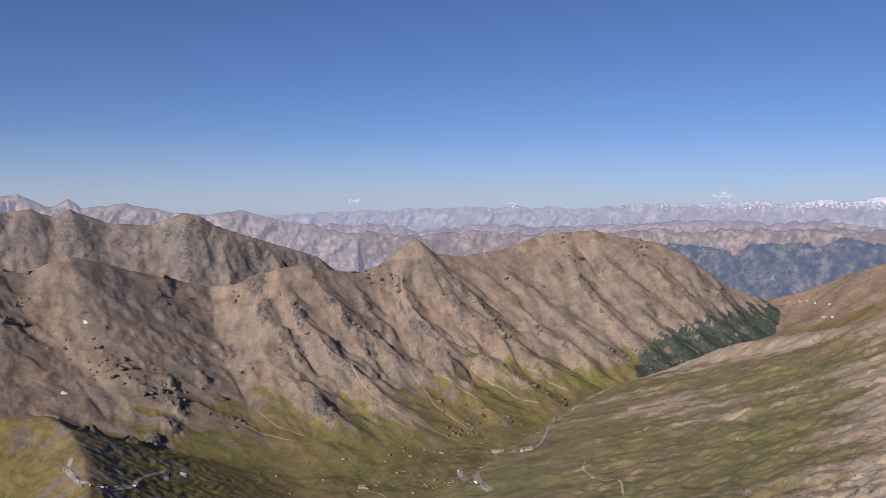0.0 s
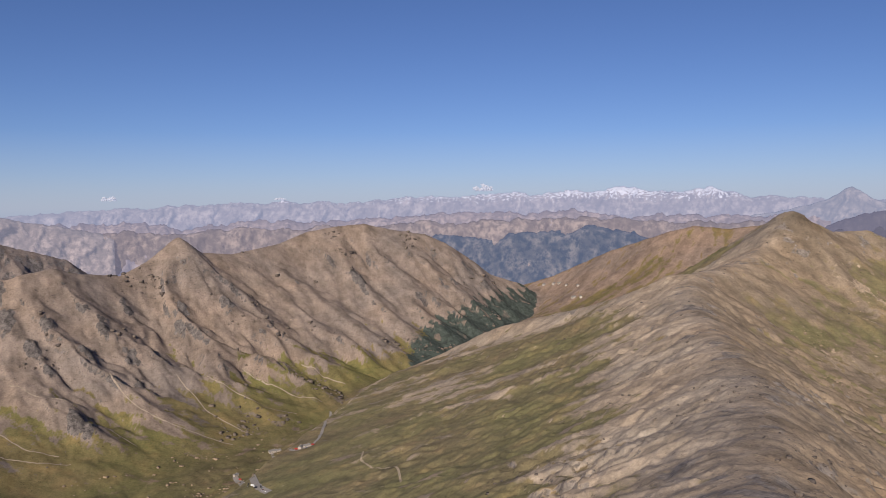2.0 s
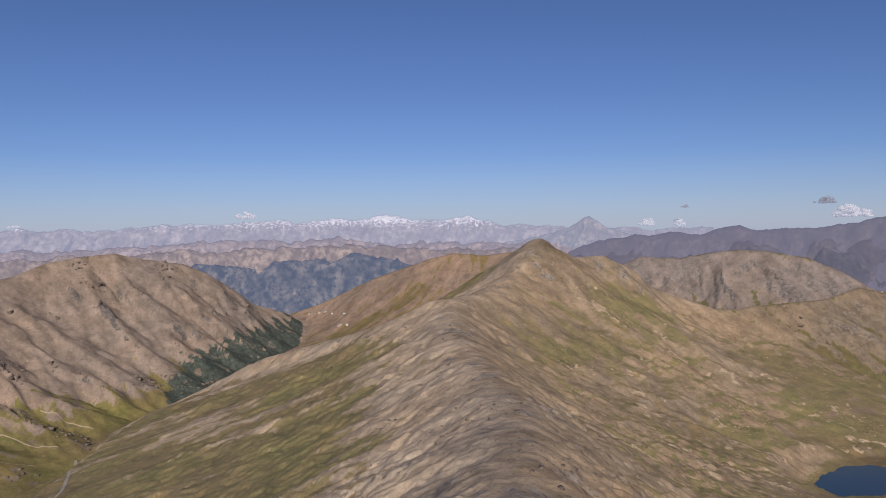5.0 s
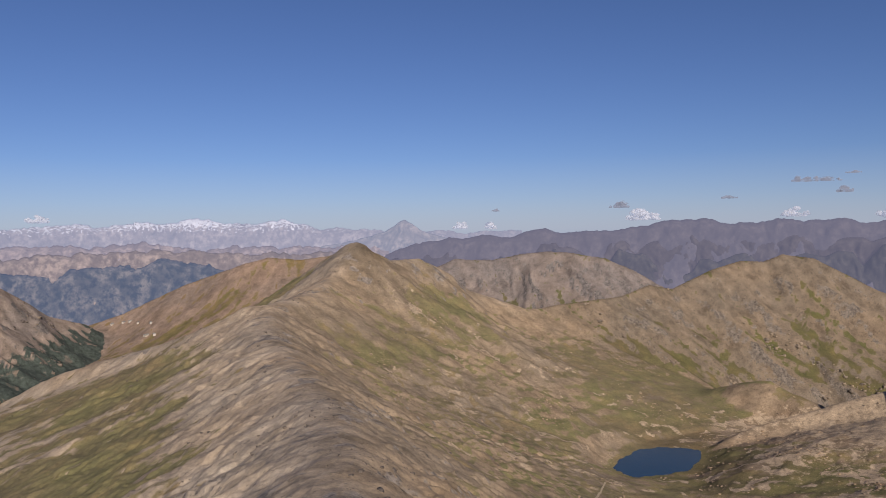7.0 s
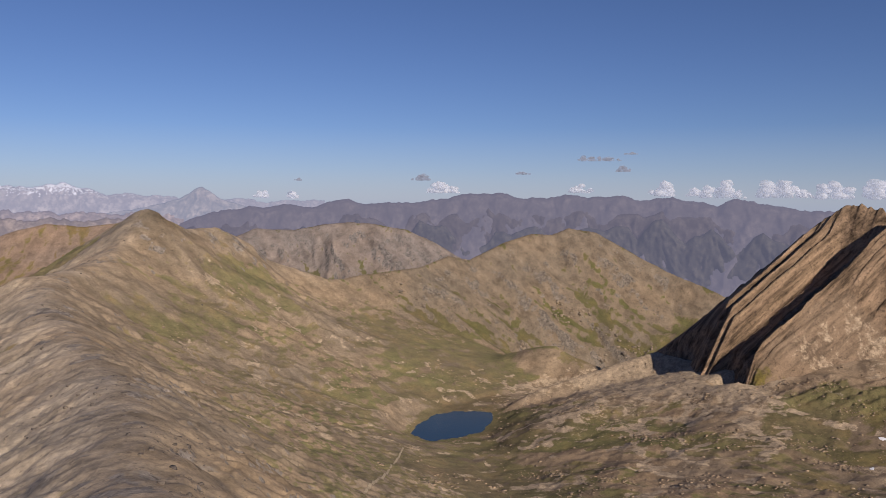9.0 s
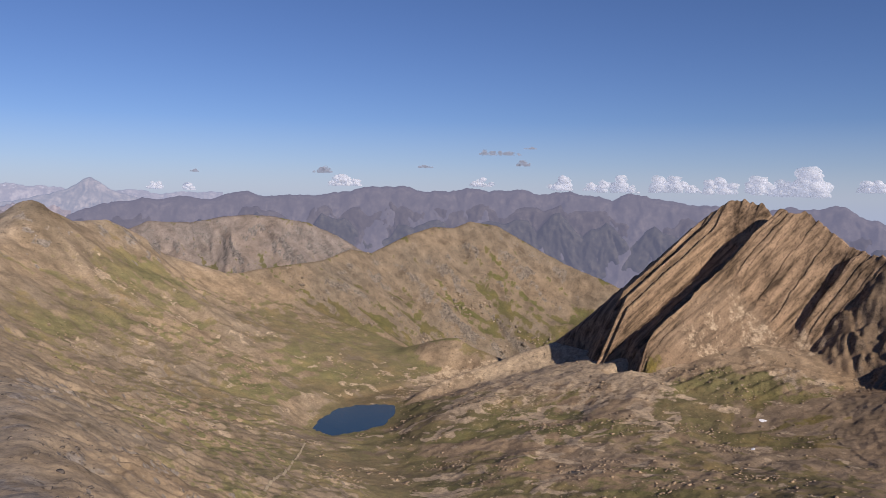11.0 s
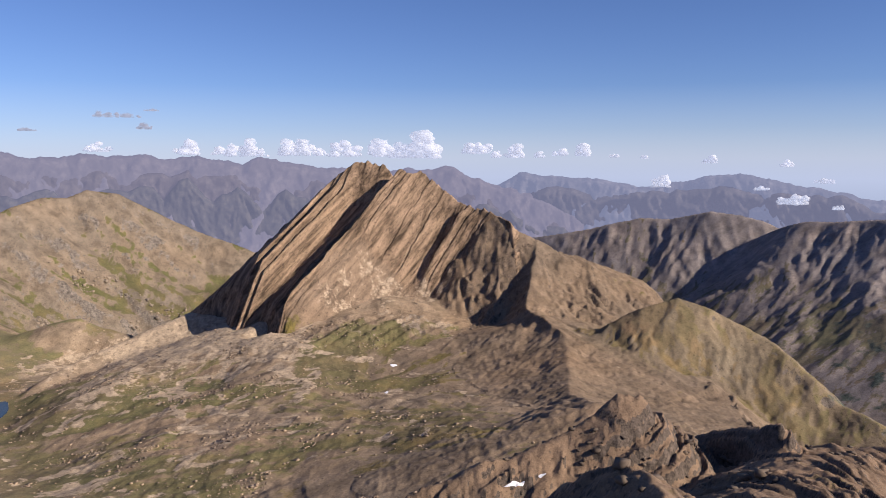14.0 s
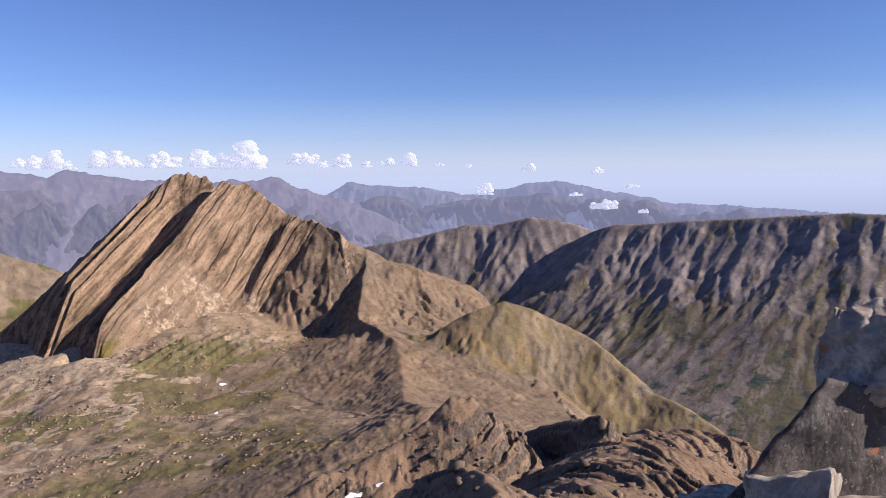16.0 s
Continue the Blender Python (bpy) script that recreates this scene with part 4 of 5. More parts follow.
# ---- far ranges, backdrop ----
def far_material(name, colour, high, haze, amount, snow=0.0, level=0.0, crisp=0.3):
    """Distant rock, a plain backdrop: the veil of air is painted on as an even glow."""
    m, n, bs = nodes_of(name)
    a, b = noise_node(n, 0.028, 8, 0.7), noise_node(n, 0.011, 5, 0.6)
    # patchy tone of the rock, partly painted for sunlit and shaded faces
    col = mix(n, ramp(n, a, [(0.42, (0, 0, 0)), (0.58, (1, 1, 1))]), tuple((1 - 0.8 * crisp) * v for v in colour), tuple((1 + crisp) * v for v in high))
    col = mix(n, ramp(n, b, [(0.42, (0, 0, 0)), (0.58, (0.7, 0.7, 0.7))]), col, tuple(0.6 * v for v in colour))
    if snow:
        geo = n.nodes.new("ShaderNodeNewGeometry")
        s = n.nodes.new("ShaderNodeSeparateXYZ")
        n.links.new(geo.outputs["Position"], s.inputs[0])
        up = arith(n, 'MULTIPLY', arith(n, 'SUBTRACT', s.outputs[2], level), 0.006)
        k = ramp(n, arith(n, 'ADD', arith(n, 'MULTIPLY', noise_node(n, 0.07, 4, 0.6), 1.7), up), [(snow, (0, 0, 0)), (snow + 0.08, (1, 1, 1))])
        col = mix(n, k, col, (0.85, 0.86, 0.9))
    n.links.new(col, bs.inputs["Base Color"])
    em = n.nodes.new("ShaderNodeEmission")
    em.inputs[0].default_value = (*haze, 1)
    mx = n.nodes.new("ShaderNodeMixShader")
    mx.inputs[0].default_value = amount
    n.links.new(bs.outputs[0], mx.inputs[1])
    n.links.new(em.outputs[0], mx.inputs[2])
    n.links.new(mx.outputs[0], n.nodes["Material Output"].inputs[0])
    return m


def far_range(name, dist, crest, low, material, label, rough=14, spur=70, depth=330, seed=0, jag=6, peaks=0.16):
    """A distant range: its crest line, and gullied spurs that come forward as they fall to the rise 'low'."""
    az = np.arange(crest[0][0], crest[-1][0], 0.09)
    top = np.interp(az, [c[0] for c in crest], [c[1] for c in crest]) + peaks * (fbm(az, az * 0 + seed, 2.6, 6, 0.6, seed + 21, True) - 0.15)
    rows = 44
    t = np.linspace(0, 1, rows)[:, None]
    a = np.radians(az)[None, :] + 0 * t
    s = a * dist
    ztop = dist * np.tan(np.radians(top))[None, :]
    zlow = (dist - depth) * math.tan(radians(low))
    fall = (ztop - zlow) * t
    q = s + 55 * fbm(s, fall, 150, 3, 0.5, seed + 3)
    grow = np.minimum(fall / 30, 1)
    big = fbm(q + 0.55 * fall, fall * 0.35, spur * 2.6, 3, 0.5, seed, True)
    mid = fbm(q - 0.4 * fall, fall * 0.5, spur, 4, 0.6, seed + 5, True)
    z = ztop - fall + jag * fbm(s, fall * 0.8, 62, 5, 0.62, seed + 9, True) * np.minimum(0.7 + t * 6, 1) - 0.3 * jag
    d = dist - depth * t - grow * (0.34 * depth * big + rough * 1.1 * mid)
    back = np.stack([(dist + 60) * np.sin(a[0]), (dist + 60) * np.cos(a[0]), ztop[0] - 160], -1)[None]
    v = np.concatenate([back, np.stack([d * np.sin(a), d * np.cos(a), z + EYE], -1)], 0)
    ob = sheet(name, v.reshape(-1, 3), grid_quads(rows + 1, len(az)), material)
    return tagged(ob, label, "mountains", kind="structure")


def lower_hills(name, dist, crest, fall, low, material, label, **how):
    """Foothills in front of a range, with a crest of their own well under it."""
    seed = how.get("seed", 0)
    az = np.arange(crest[0][0], crest[-1][0], 0.55)
    top = np.interp(az, [c[0] for c in crest], [c[1] for c in crest])
    bumps = fbm(az, az * 0 + seed, 6.0, 5, 0.6, seed + 40, True)
    return far_range(name, dist, [(float(a), float(t - fall + 0.75 * fall * b)) for a, t, b in zip(az, top, bumps)], low, material, label, **how)


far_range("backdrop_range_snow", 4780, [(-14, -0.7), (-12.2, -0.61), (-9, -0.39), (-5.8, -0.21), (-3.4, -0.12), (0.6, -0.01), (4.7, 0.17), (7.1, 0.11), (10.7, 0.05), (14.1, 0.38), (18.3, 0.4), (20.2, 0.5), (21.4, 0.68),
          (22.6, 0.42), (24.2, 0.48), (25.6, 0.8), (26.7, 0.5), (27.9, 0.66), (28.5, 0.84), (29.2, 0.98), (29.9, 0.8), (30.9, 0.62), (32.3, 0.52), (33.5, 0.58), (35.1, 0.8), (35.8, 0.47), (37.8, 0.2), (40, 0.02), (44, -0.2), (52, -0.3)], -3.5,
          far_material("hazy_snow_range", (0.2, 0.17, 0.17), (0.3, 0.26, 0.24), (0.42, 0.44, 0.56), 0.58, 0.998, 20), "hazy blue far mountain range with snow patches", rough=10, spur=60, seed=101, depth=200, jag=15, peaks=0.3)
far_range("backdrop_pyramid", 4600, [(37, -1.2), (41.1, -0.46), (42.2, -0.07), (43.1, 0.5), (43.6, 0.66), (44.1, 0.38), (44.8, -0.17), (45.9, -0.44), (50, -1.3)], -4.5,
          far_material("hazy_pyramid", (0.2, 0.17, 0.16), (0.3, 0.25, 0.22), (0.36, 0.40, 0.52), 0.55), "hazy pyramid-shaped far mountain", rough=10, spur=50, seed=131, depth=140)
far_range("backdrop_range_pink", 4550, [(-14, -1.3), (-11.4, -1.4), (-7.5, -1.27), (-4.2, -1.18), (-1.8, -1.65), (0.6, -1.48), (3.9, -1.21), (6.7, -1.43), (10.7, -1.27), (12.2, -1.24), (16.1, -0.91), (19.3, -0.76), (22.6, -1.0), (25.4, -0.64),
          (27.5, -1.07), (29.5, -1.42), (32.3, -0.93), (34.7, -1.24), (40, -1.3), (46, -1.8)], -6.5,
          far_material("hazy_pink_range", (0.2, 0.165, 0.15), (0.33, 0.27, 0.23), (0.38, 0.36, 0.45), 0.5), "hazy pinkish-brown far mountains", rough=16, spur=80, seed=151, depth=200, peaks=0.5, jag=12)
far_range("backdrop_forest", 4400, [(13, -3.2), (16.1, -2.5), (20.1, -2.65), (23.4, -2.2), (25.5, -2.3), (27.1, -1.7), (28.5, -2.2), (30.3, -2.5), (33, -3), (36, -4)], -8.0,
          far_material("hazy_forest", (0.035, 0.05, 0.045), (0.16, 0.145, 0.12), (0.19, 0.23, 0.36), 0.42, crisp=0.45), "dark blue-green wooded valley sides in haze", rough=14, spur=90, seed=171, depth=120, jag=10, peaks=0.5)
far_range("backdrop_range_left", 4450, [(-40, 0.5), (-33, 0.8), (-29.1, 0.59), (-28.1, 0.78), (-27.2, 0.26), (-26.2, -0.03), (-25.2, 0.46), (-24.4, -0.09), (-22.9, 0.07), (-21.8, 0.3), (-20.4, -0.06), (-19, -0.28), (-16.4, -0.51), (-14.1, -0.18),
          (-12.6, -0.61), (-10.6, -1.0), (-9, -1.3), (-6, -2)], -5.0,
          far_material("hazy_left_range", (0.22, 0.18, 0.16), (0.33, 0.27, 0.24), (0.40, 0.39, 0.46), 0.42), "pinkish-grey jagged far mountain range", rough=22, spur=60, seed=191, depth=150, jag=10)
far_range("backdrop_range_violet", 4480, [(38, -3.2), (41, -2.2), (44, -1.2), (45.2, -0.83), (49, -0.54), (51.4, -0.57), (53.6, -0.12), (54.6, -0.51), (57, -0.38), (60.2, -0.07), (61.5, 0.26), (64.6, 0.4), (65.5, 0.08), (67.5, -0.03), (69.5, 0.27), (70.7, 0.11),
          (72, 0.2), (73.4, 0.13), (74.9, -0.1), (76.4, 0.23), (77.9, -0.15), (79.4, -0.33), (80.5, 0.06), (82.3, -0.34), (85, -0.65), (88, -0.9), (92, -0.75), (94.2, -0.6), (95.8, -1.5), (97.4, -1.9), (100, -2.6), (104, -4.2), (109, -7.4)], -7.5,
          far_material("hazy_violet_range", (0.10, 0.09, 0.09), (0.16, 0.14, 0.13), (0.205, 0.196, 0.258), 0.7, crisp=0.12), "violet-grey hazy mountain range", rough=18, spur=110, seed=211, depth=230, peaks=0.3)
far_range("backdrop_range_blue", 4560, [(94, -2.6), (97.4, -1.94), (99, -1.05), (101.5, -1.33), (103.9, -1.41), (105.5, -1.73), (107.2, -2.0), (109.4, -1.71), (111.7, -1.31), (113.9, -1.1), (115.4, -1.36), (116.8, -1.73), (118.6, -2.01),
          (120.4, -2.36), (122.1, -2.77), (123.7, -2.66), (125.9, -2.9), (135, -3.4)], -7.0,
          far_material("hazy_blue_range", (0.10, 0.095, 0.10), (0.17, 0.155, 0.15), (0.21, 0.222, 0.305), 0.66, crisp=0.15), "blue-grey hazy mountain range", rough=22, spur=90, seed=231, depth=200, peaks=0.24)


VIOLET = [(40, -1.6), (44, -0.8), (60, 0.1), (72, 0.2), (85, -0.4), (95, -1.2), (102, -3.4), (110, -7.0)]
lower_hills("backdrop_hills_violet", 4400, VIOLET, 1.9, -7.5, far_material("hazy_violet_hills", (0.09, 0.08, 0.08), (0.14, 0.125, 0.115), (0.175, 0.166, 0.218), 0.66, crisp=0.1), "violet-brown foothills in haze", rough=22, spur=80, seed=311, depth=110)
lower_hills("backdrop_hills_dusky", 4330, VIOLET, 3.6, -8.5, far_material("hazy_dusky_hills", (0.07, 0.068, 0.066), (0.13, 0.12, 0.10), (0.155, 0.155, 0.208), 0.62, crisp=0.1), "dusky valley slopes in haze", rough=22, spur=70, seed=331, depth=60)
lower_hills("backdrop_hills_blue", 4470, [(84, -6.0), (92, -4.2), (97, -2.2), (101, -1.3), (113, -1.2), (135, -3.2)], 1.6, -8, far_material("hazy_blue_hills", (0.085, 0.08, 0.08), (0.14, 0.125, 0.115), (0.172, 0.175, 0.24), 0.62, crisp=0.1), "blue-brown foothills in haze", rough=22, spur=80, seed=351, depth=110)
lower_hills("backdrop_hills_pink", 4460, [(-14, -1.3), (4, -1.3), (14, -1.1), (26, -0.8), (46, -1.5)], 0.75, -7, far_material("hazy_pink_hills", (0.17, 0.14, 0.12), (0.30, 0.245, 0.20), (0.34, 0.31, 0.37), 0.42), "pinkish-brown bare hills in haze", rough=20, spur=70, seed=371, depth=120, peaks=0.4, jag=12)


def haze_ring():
    """A glowing ring, painted as the pale haze over the plain, that closes the horizon."""
    m = bpy.data.materials.new("horizon_glow")
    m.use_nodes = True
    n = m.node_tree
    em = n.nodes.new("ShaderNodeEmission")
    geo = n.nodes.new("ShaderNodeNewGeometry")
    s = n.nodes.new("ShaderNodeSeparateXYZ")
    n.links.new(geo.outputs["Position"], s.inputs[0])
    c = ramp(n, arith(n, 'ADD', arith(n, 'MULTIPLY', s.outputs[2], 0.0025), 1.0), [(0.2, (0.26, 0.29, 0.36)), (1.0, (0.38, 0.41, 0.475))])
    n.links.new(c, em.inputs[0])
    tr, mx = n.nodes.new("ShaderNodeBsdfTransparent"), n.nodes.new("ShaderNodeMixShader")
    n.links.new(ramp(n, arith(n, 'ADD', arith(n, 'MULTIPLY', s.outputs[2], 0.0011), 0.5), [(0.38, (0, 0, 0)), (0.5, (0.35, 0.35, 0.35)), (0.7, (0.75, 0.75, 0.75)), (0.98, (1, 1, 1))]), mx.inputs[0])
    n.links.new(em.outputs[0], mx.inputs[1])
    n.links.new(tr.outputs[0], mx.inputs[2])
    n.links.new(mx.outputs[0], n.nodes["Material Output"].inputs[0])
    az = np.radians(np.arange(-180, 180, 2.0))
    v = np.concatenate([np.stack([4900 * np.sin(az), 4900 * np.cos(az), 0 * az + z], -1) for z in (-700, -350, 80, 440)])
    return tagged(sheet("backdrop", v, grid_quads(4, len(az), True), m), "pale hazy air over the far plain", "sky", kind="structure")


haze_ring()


# ---- loose rock ----
def rock_material(name, colour):
    m, n, bs = nodes_of(name)
    a = noise_node(n, 0.5, 6, 0.7)
    isl = n.nodes.new("ShaderNodeNewGeometry").outputs["Random Per Island"]
    c = ramp(n, a, [(0.3, tuple(v * 0.6 for v in colour)), (0.55, colour), (0.75, tuple(v * 1.3 for v in colour))])
    c = mix(n, 1.0, c, ramp(n, isl, [(0.0, (0.65, 0.65, 0.68)), (1.0, (1.25, 1.2, 1.1))]), 'MULTIPLY')
    n.links.new(c, bs.inputs["Base Color"])
    return m


def soup(name, verts, tris, material):
    me = bpy.data.meshes.new(name)
    me.vertices.add(len(verts))
    me.vertices.foreach_set("co", verts.astype(np.float32).ravel())
    me.loops.add(tris.size)
    me.loops.foreach_set("vertex_index", tris.astype(np.int32).ravel())
    me.polygons.add(len(tris))
    me.polygons.foreach_set("loop_start", np.arange(0, tris.size, 3, dtype=np.int32))
    me.update(calc_edges=True)
    me.materials.append(material)
    me.update()
    return new(name, me)


def rough_block():
    """A cube with a few corners cut, as corners and triangles."""
    bm = bmesh.new()
    bmesh.ops.create_cube(bm, size=1.7)
    bmesh.ops.bevel(bm, geom=[v for v in bm.verts if v.co.x * v.co.y * v.co.z > 0], offset=0.55, affect='VERTICES')
    bmesh.ops.triangulate(bm, faces=bm.faces[:])
    bm.verts.index_update()
    v = np.array([p.co[:] for p in bm.verts])
    f = np.array([[p.index for p in q.verts] for q in bm.faces])
    bm.free()
    return v, f


BLOCK_V, BLOCK_F = rough_block()


def boulders(name, count, az, dist, keep, size, material, label, seed, flat=0.7, on=None):
    """Many loose blocks and small outcrops strewn over the relief, where keep() lets them lie."""
    rng = np.random.default_rng(seed)
    a = np.radians(rng.uniform(az[0], az[1], count * 6))
    d = np.sqrt(rng.uniform(dist[0] ** 2, dist[1] ** 2, count * 6))
    x, y = d * np.sin(a), d * np.cos(a)
    h, who, U, V, S = relief(x, y)
    k = rng.random(len(x)) < keep(x, y, h, who, U, V)
    k &= lake_shape(x, y) > 1.1
    x, y, h = x[k][:count], y[k][:count], h[k][:count]
    n = len(x)
    r = size[0] * (size[1] / size[0]) ** (rng.random(n) ** 2.2)
    v = BLOCK_V[None] * (1 + 0.2 * np.clip(rng.standard_normal((n, len(BLOCK_V), 1)), -1.6, 1.6))
    v = v * np.stack([rng.uniform(0.7, 1.5, n), rng.uniform(0.7, 1.3, n), rng.uniform(0.5, 1.0, n) * flat], -1)[:, None]
    t = rng.uniform(0, 2 * math.pi, n)
    c, s = np.cos(t)[:, None], np.sin(t)[:, None]
    vx, vy = v[..., 0] * c - v[..., 1] * s, v[..., 0] * s + v[..., 1] * c
    p = np.stack([vx * r[:, None] + x[:, None], vy * r[:, None] + y[:, None], v[..., 2] * r[:, None] + (h + 0.15 * r)[:, None]], -1)
    f = BLOCK_F[None] + (np.arange(n) * len(BLOCK_V))[:, None, None]
    ob = soup(name, p.reshape(-1, 3), f.reshape(-1, 3), material)
    if on:
        ob.parent = MOUNTAIN[on]
        bpy.context.view_layer.update()
        ob.matrix_parent_inverse = MOUNTAIN[on].matrix_world.inverted()
    return tagged(ob, label, "" if on else "rocks", kind="stuff")


def owned(who, *names):
    return np.isin(who, [i for i, nm in enumerate(NAMES) if nm in names])


tan_rock, grey_rock = rock_material("tan_boulder", (0.34, 0.265, 0.19)), rock_material("grey_boulder", (0.17, 0.145, 0.125))
patch = lambda x, y, size, seed, lo=0.05, hi=0.4: smooth(lo, hi, fbm(x, y, size, 3, 0.6, seed))
boulders("moraine_boulders", 9000, (64, 103), (850, 2600), lambda x, y, h, who, U, V: ((who < 0) | (who == MORAINE)) * (0.08 + 0.9 * patch(x, y, 160, 401)), (0.5, 2.9), tan_rock, "tan boulders strewn over the moraine", 11)
boulders("meadow_rocks", 4000, (40, 70), (1300, 3100), lambda x, y, h, who, U, V: ((who < 0) | (owned(who, "cone") & (V > 200))) * patch(x, y, 200, 403, 0.1, 0.5), (0.7, 3.2), tan_rock, "pale rocks showing through the meadow turf", 12)
boulders("outcrops", 2600, (-30, 22), (2000, 3900), lambda x, y, h, who, U, V: owned(who, "brown") * patch(x, y, 220, 405, 0.1, 0.45), (2, 8), grey_rock, "grey-brown outcrops on the scree mountain", 13, 1.0, on="brown")
boulders("outcrops", 4200, (6, 50), (480, 2700), lambda x, y, h, who, U, V: owned(who, "cone") * (V < 330) * (0.25 + smooth(90, 20, V)) * patch(x, y, 120, 407, 0.05, 0.4), (0.5, 2.2), grey_rock, "brown-grey outcrops on the scree ridge", 14, 0.9, on="cone")
boulders("outcrops", 1400, (52, 80), (2500, 3600), lambda x, y, h, who, U, V: owned(who, "hill", "knoll") * patch(x, y, 200, 409, 0.1, 0.45), (2, 8), rock_material("buff_outcrop", (0.27, 0.225, 0.175)), "buff outcrops on the rocky mountain", 15, 1.0, on="hill")
boulders("valley_rocks", 900, (-30, 22), (1300, 2300), lambda x, y, h, who, U, V: (who < 0) * (0.1 + patch(x, y, 150, 411, 0.15, 0.5)), (1.2, 5), tan_rock, "pale rocks in the valley meadow", 16)
boulders("loose_rock", 1300, (92, 135), (60, 420), lambda x, y, h, who, U, V: owned(who, "crest", "summit") * (0.1 + patch(x, y, 30, 413)), (0.3, 1.8), rock_material("schist_block", (0.14, 0.11, 0.085)), "dark schist blocks on the near crest", 17, on="crest")


# ---- small things on the ground ----
def on_ground(bearings):
    """Where lines of sight from the summit, given as bearing and rise, meet the relief."""
    d = np.geomspace(120, 4200, 1600)
    b = np.array(bearings, float)
    a = np.radians(b[:, 0])[:, None]
    h = relief(d * np.sin(a), d * np.cos(a))[0]
    rise = np.degrees(np.arctan2(h - EYE, d[None, :]))
    k = np.argmax(rise >= b[:, 1:2], axis=1)
    rows = np.arange(len(b))
    return np.stack([d[k] * np.sin(a[:, 0]), d[k] * np.cos(a[:, 0]), h[rows, k]], -1)


def plain(name, colour, rough=0.7, spread=0.25, scale=1.0, metal=0.0):
    m, n, bs = nodes_of(name)
    n.links.new(ramp(n, noise_node(n, scale, 5), [(0.3, tuple(v * (1 - spread) for v in colour)), (0.7, tuple(min(v * (1 + spread), 0.95) for v in colour))]), bs.inputs["Base Color"])
    bs.inputs["Roughness"].default_value, bs.inputs["Metallic"].default_value = rough, metal
    return m


def part(name, bm, material, parent, label=""):
    me = bpy.data.meshes.new(name)
    bm.to_mesh(me)
    bm.free()
    me.materials.append(material)
    ob = new(name, me)
    ob.parent = parent
    return tagged(ob, label)


def box_bm(size, at=(0, 0, 0), bevel=0.0):
    bm = bmesh.new()
    bmesh.ops.create_cube(bm, size=1.0)
    bmesh.ops.scale(bm, vec=size, verts=bm.verts)
    bmesh.ops.translate(bm, vec=at, verts=bm.verts)
    if bevel:
        bmesh.ops.bevel(bm, geom=bm.edges[:], offset=bevel, segments=2, affect='EDGES')
    return bm


# snow
mat_snow = plain("old_snow", (0.8, 0.8, 0.82), 0.6, 0.08, 0.5)


def snow_patch(at, long, wide, turn, seed):
    """An old drift that lies on the slope, thin at its ragged rim."""
    rng = np.random.default_rng(seed)
    ring, rays = 7, 28
    wob = 1 + 0.22 * np.interp(np.arange(rays), np.arange(0, rays + 4, 4), np.r_[(w := rng.standard_normal(7)), w[:1]])
    v, c, s = [], math.cos(turn), math.sin(turn)
    for f in np.linspace(0.02, 1, ring):
        for k in range(rays):
            a = 2 * math.pi * k / rays
            px, py = long * f * wob[k] * math.cos(a), wide * f * wob[k] * math.sin(a)
            v.append((at[0] + px * c - py * s, at[1] + px * s + py * c, f))
    v = np.array(v)
    z = relief(v[:, 0], v[:, 1])[0] + 0.12 * np.sqrt(1.02 - v[:, 2]) * min(wide, 6) + 0.2
    ob = sheet("snow_patch", np.stack([v[:, 0], v[:, 1], z], -1), grid_quads(ring, rays, True), mat_snow)
    return tagged(ob, "small white patch of old snow on the slope", "snow", "snow patches")


for (x, y, z), (lg, wd, tn) in zip(on_ground([(89.8, -14.76), (89.3, -16.62), (98.9, -22.9), (100.8, -22.3), (-18.2, -17.9), (-24.3, -7.6), (-25.6, -12.0)]),
                                   [(9, 6, 0.4), (9, 4, 0.1), (0.9, 3.6, 0.1), (0.5, 1.4, 0.1), (8, 15, 0.3), (6, 4, 0.0), (11, 5, 0.7)]):
    snow_patch((x, y), lg, wd, tn, int(abs(x)))

# roads and tracks
mat_runnel = plain("runnel_gravel", (0.32, 0.265, 0.205), 0.95, 0.25, 0.1)
mat_road, mat_track = plain("grey_road", (0.30, 0.28, 0.25), 0.9, 0.15, 0.2), plain("pale_track", (0.40, 0.33, 0.23), 0.95, 0.2, 0.2)


def ribbon(name, bearings, wide, material, label, category="road"):
    """A road that follows the ground through a few bends."""
    p = on_ground(bearings)[:, :2]
    t = np.arange(len(p))
    fine = np.linspace(0, len(p) - 1, (len(p) - 1) * 14 + 1)
    x, y = np.interp(fine, t, p[:, 0]), np.interp(fine, t, p[:, 1])
    for _ in range(4):
        x[1:-1], y[1:-1] = (x[:-2] + 2 * x[1:-1] + x[2:]) / 4, (y[:-2] + 2 * y[1:-1] + y[2:]) / 4
    dx, dy = np.gradient(x), np.gradient(y)
    ln = np.hypot(dx, dy) + 1e-6
    rows = [np.stack([x - dy / ln * k, y + dx / ln * k], -1) for k in (-wide / 2, -wide / 5, wide / 5, wide / 2)]
    v = np.concatenate(rows)
    z = relief(v[:, 0], v[:, 1])[0] + 0.9
    ob = sheet(name, np.c_[v, z], grid_quads(4, len(x)), material)
    return tagged(ob, label, category, kind="structure")


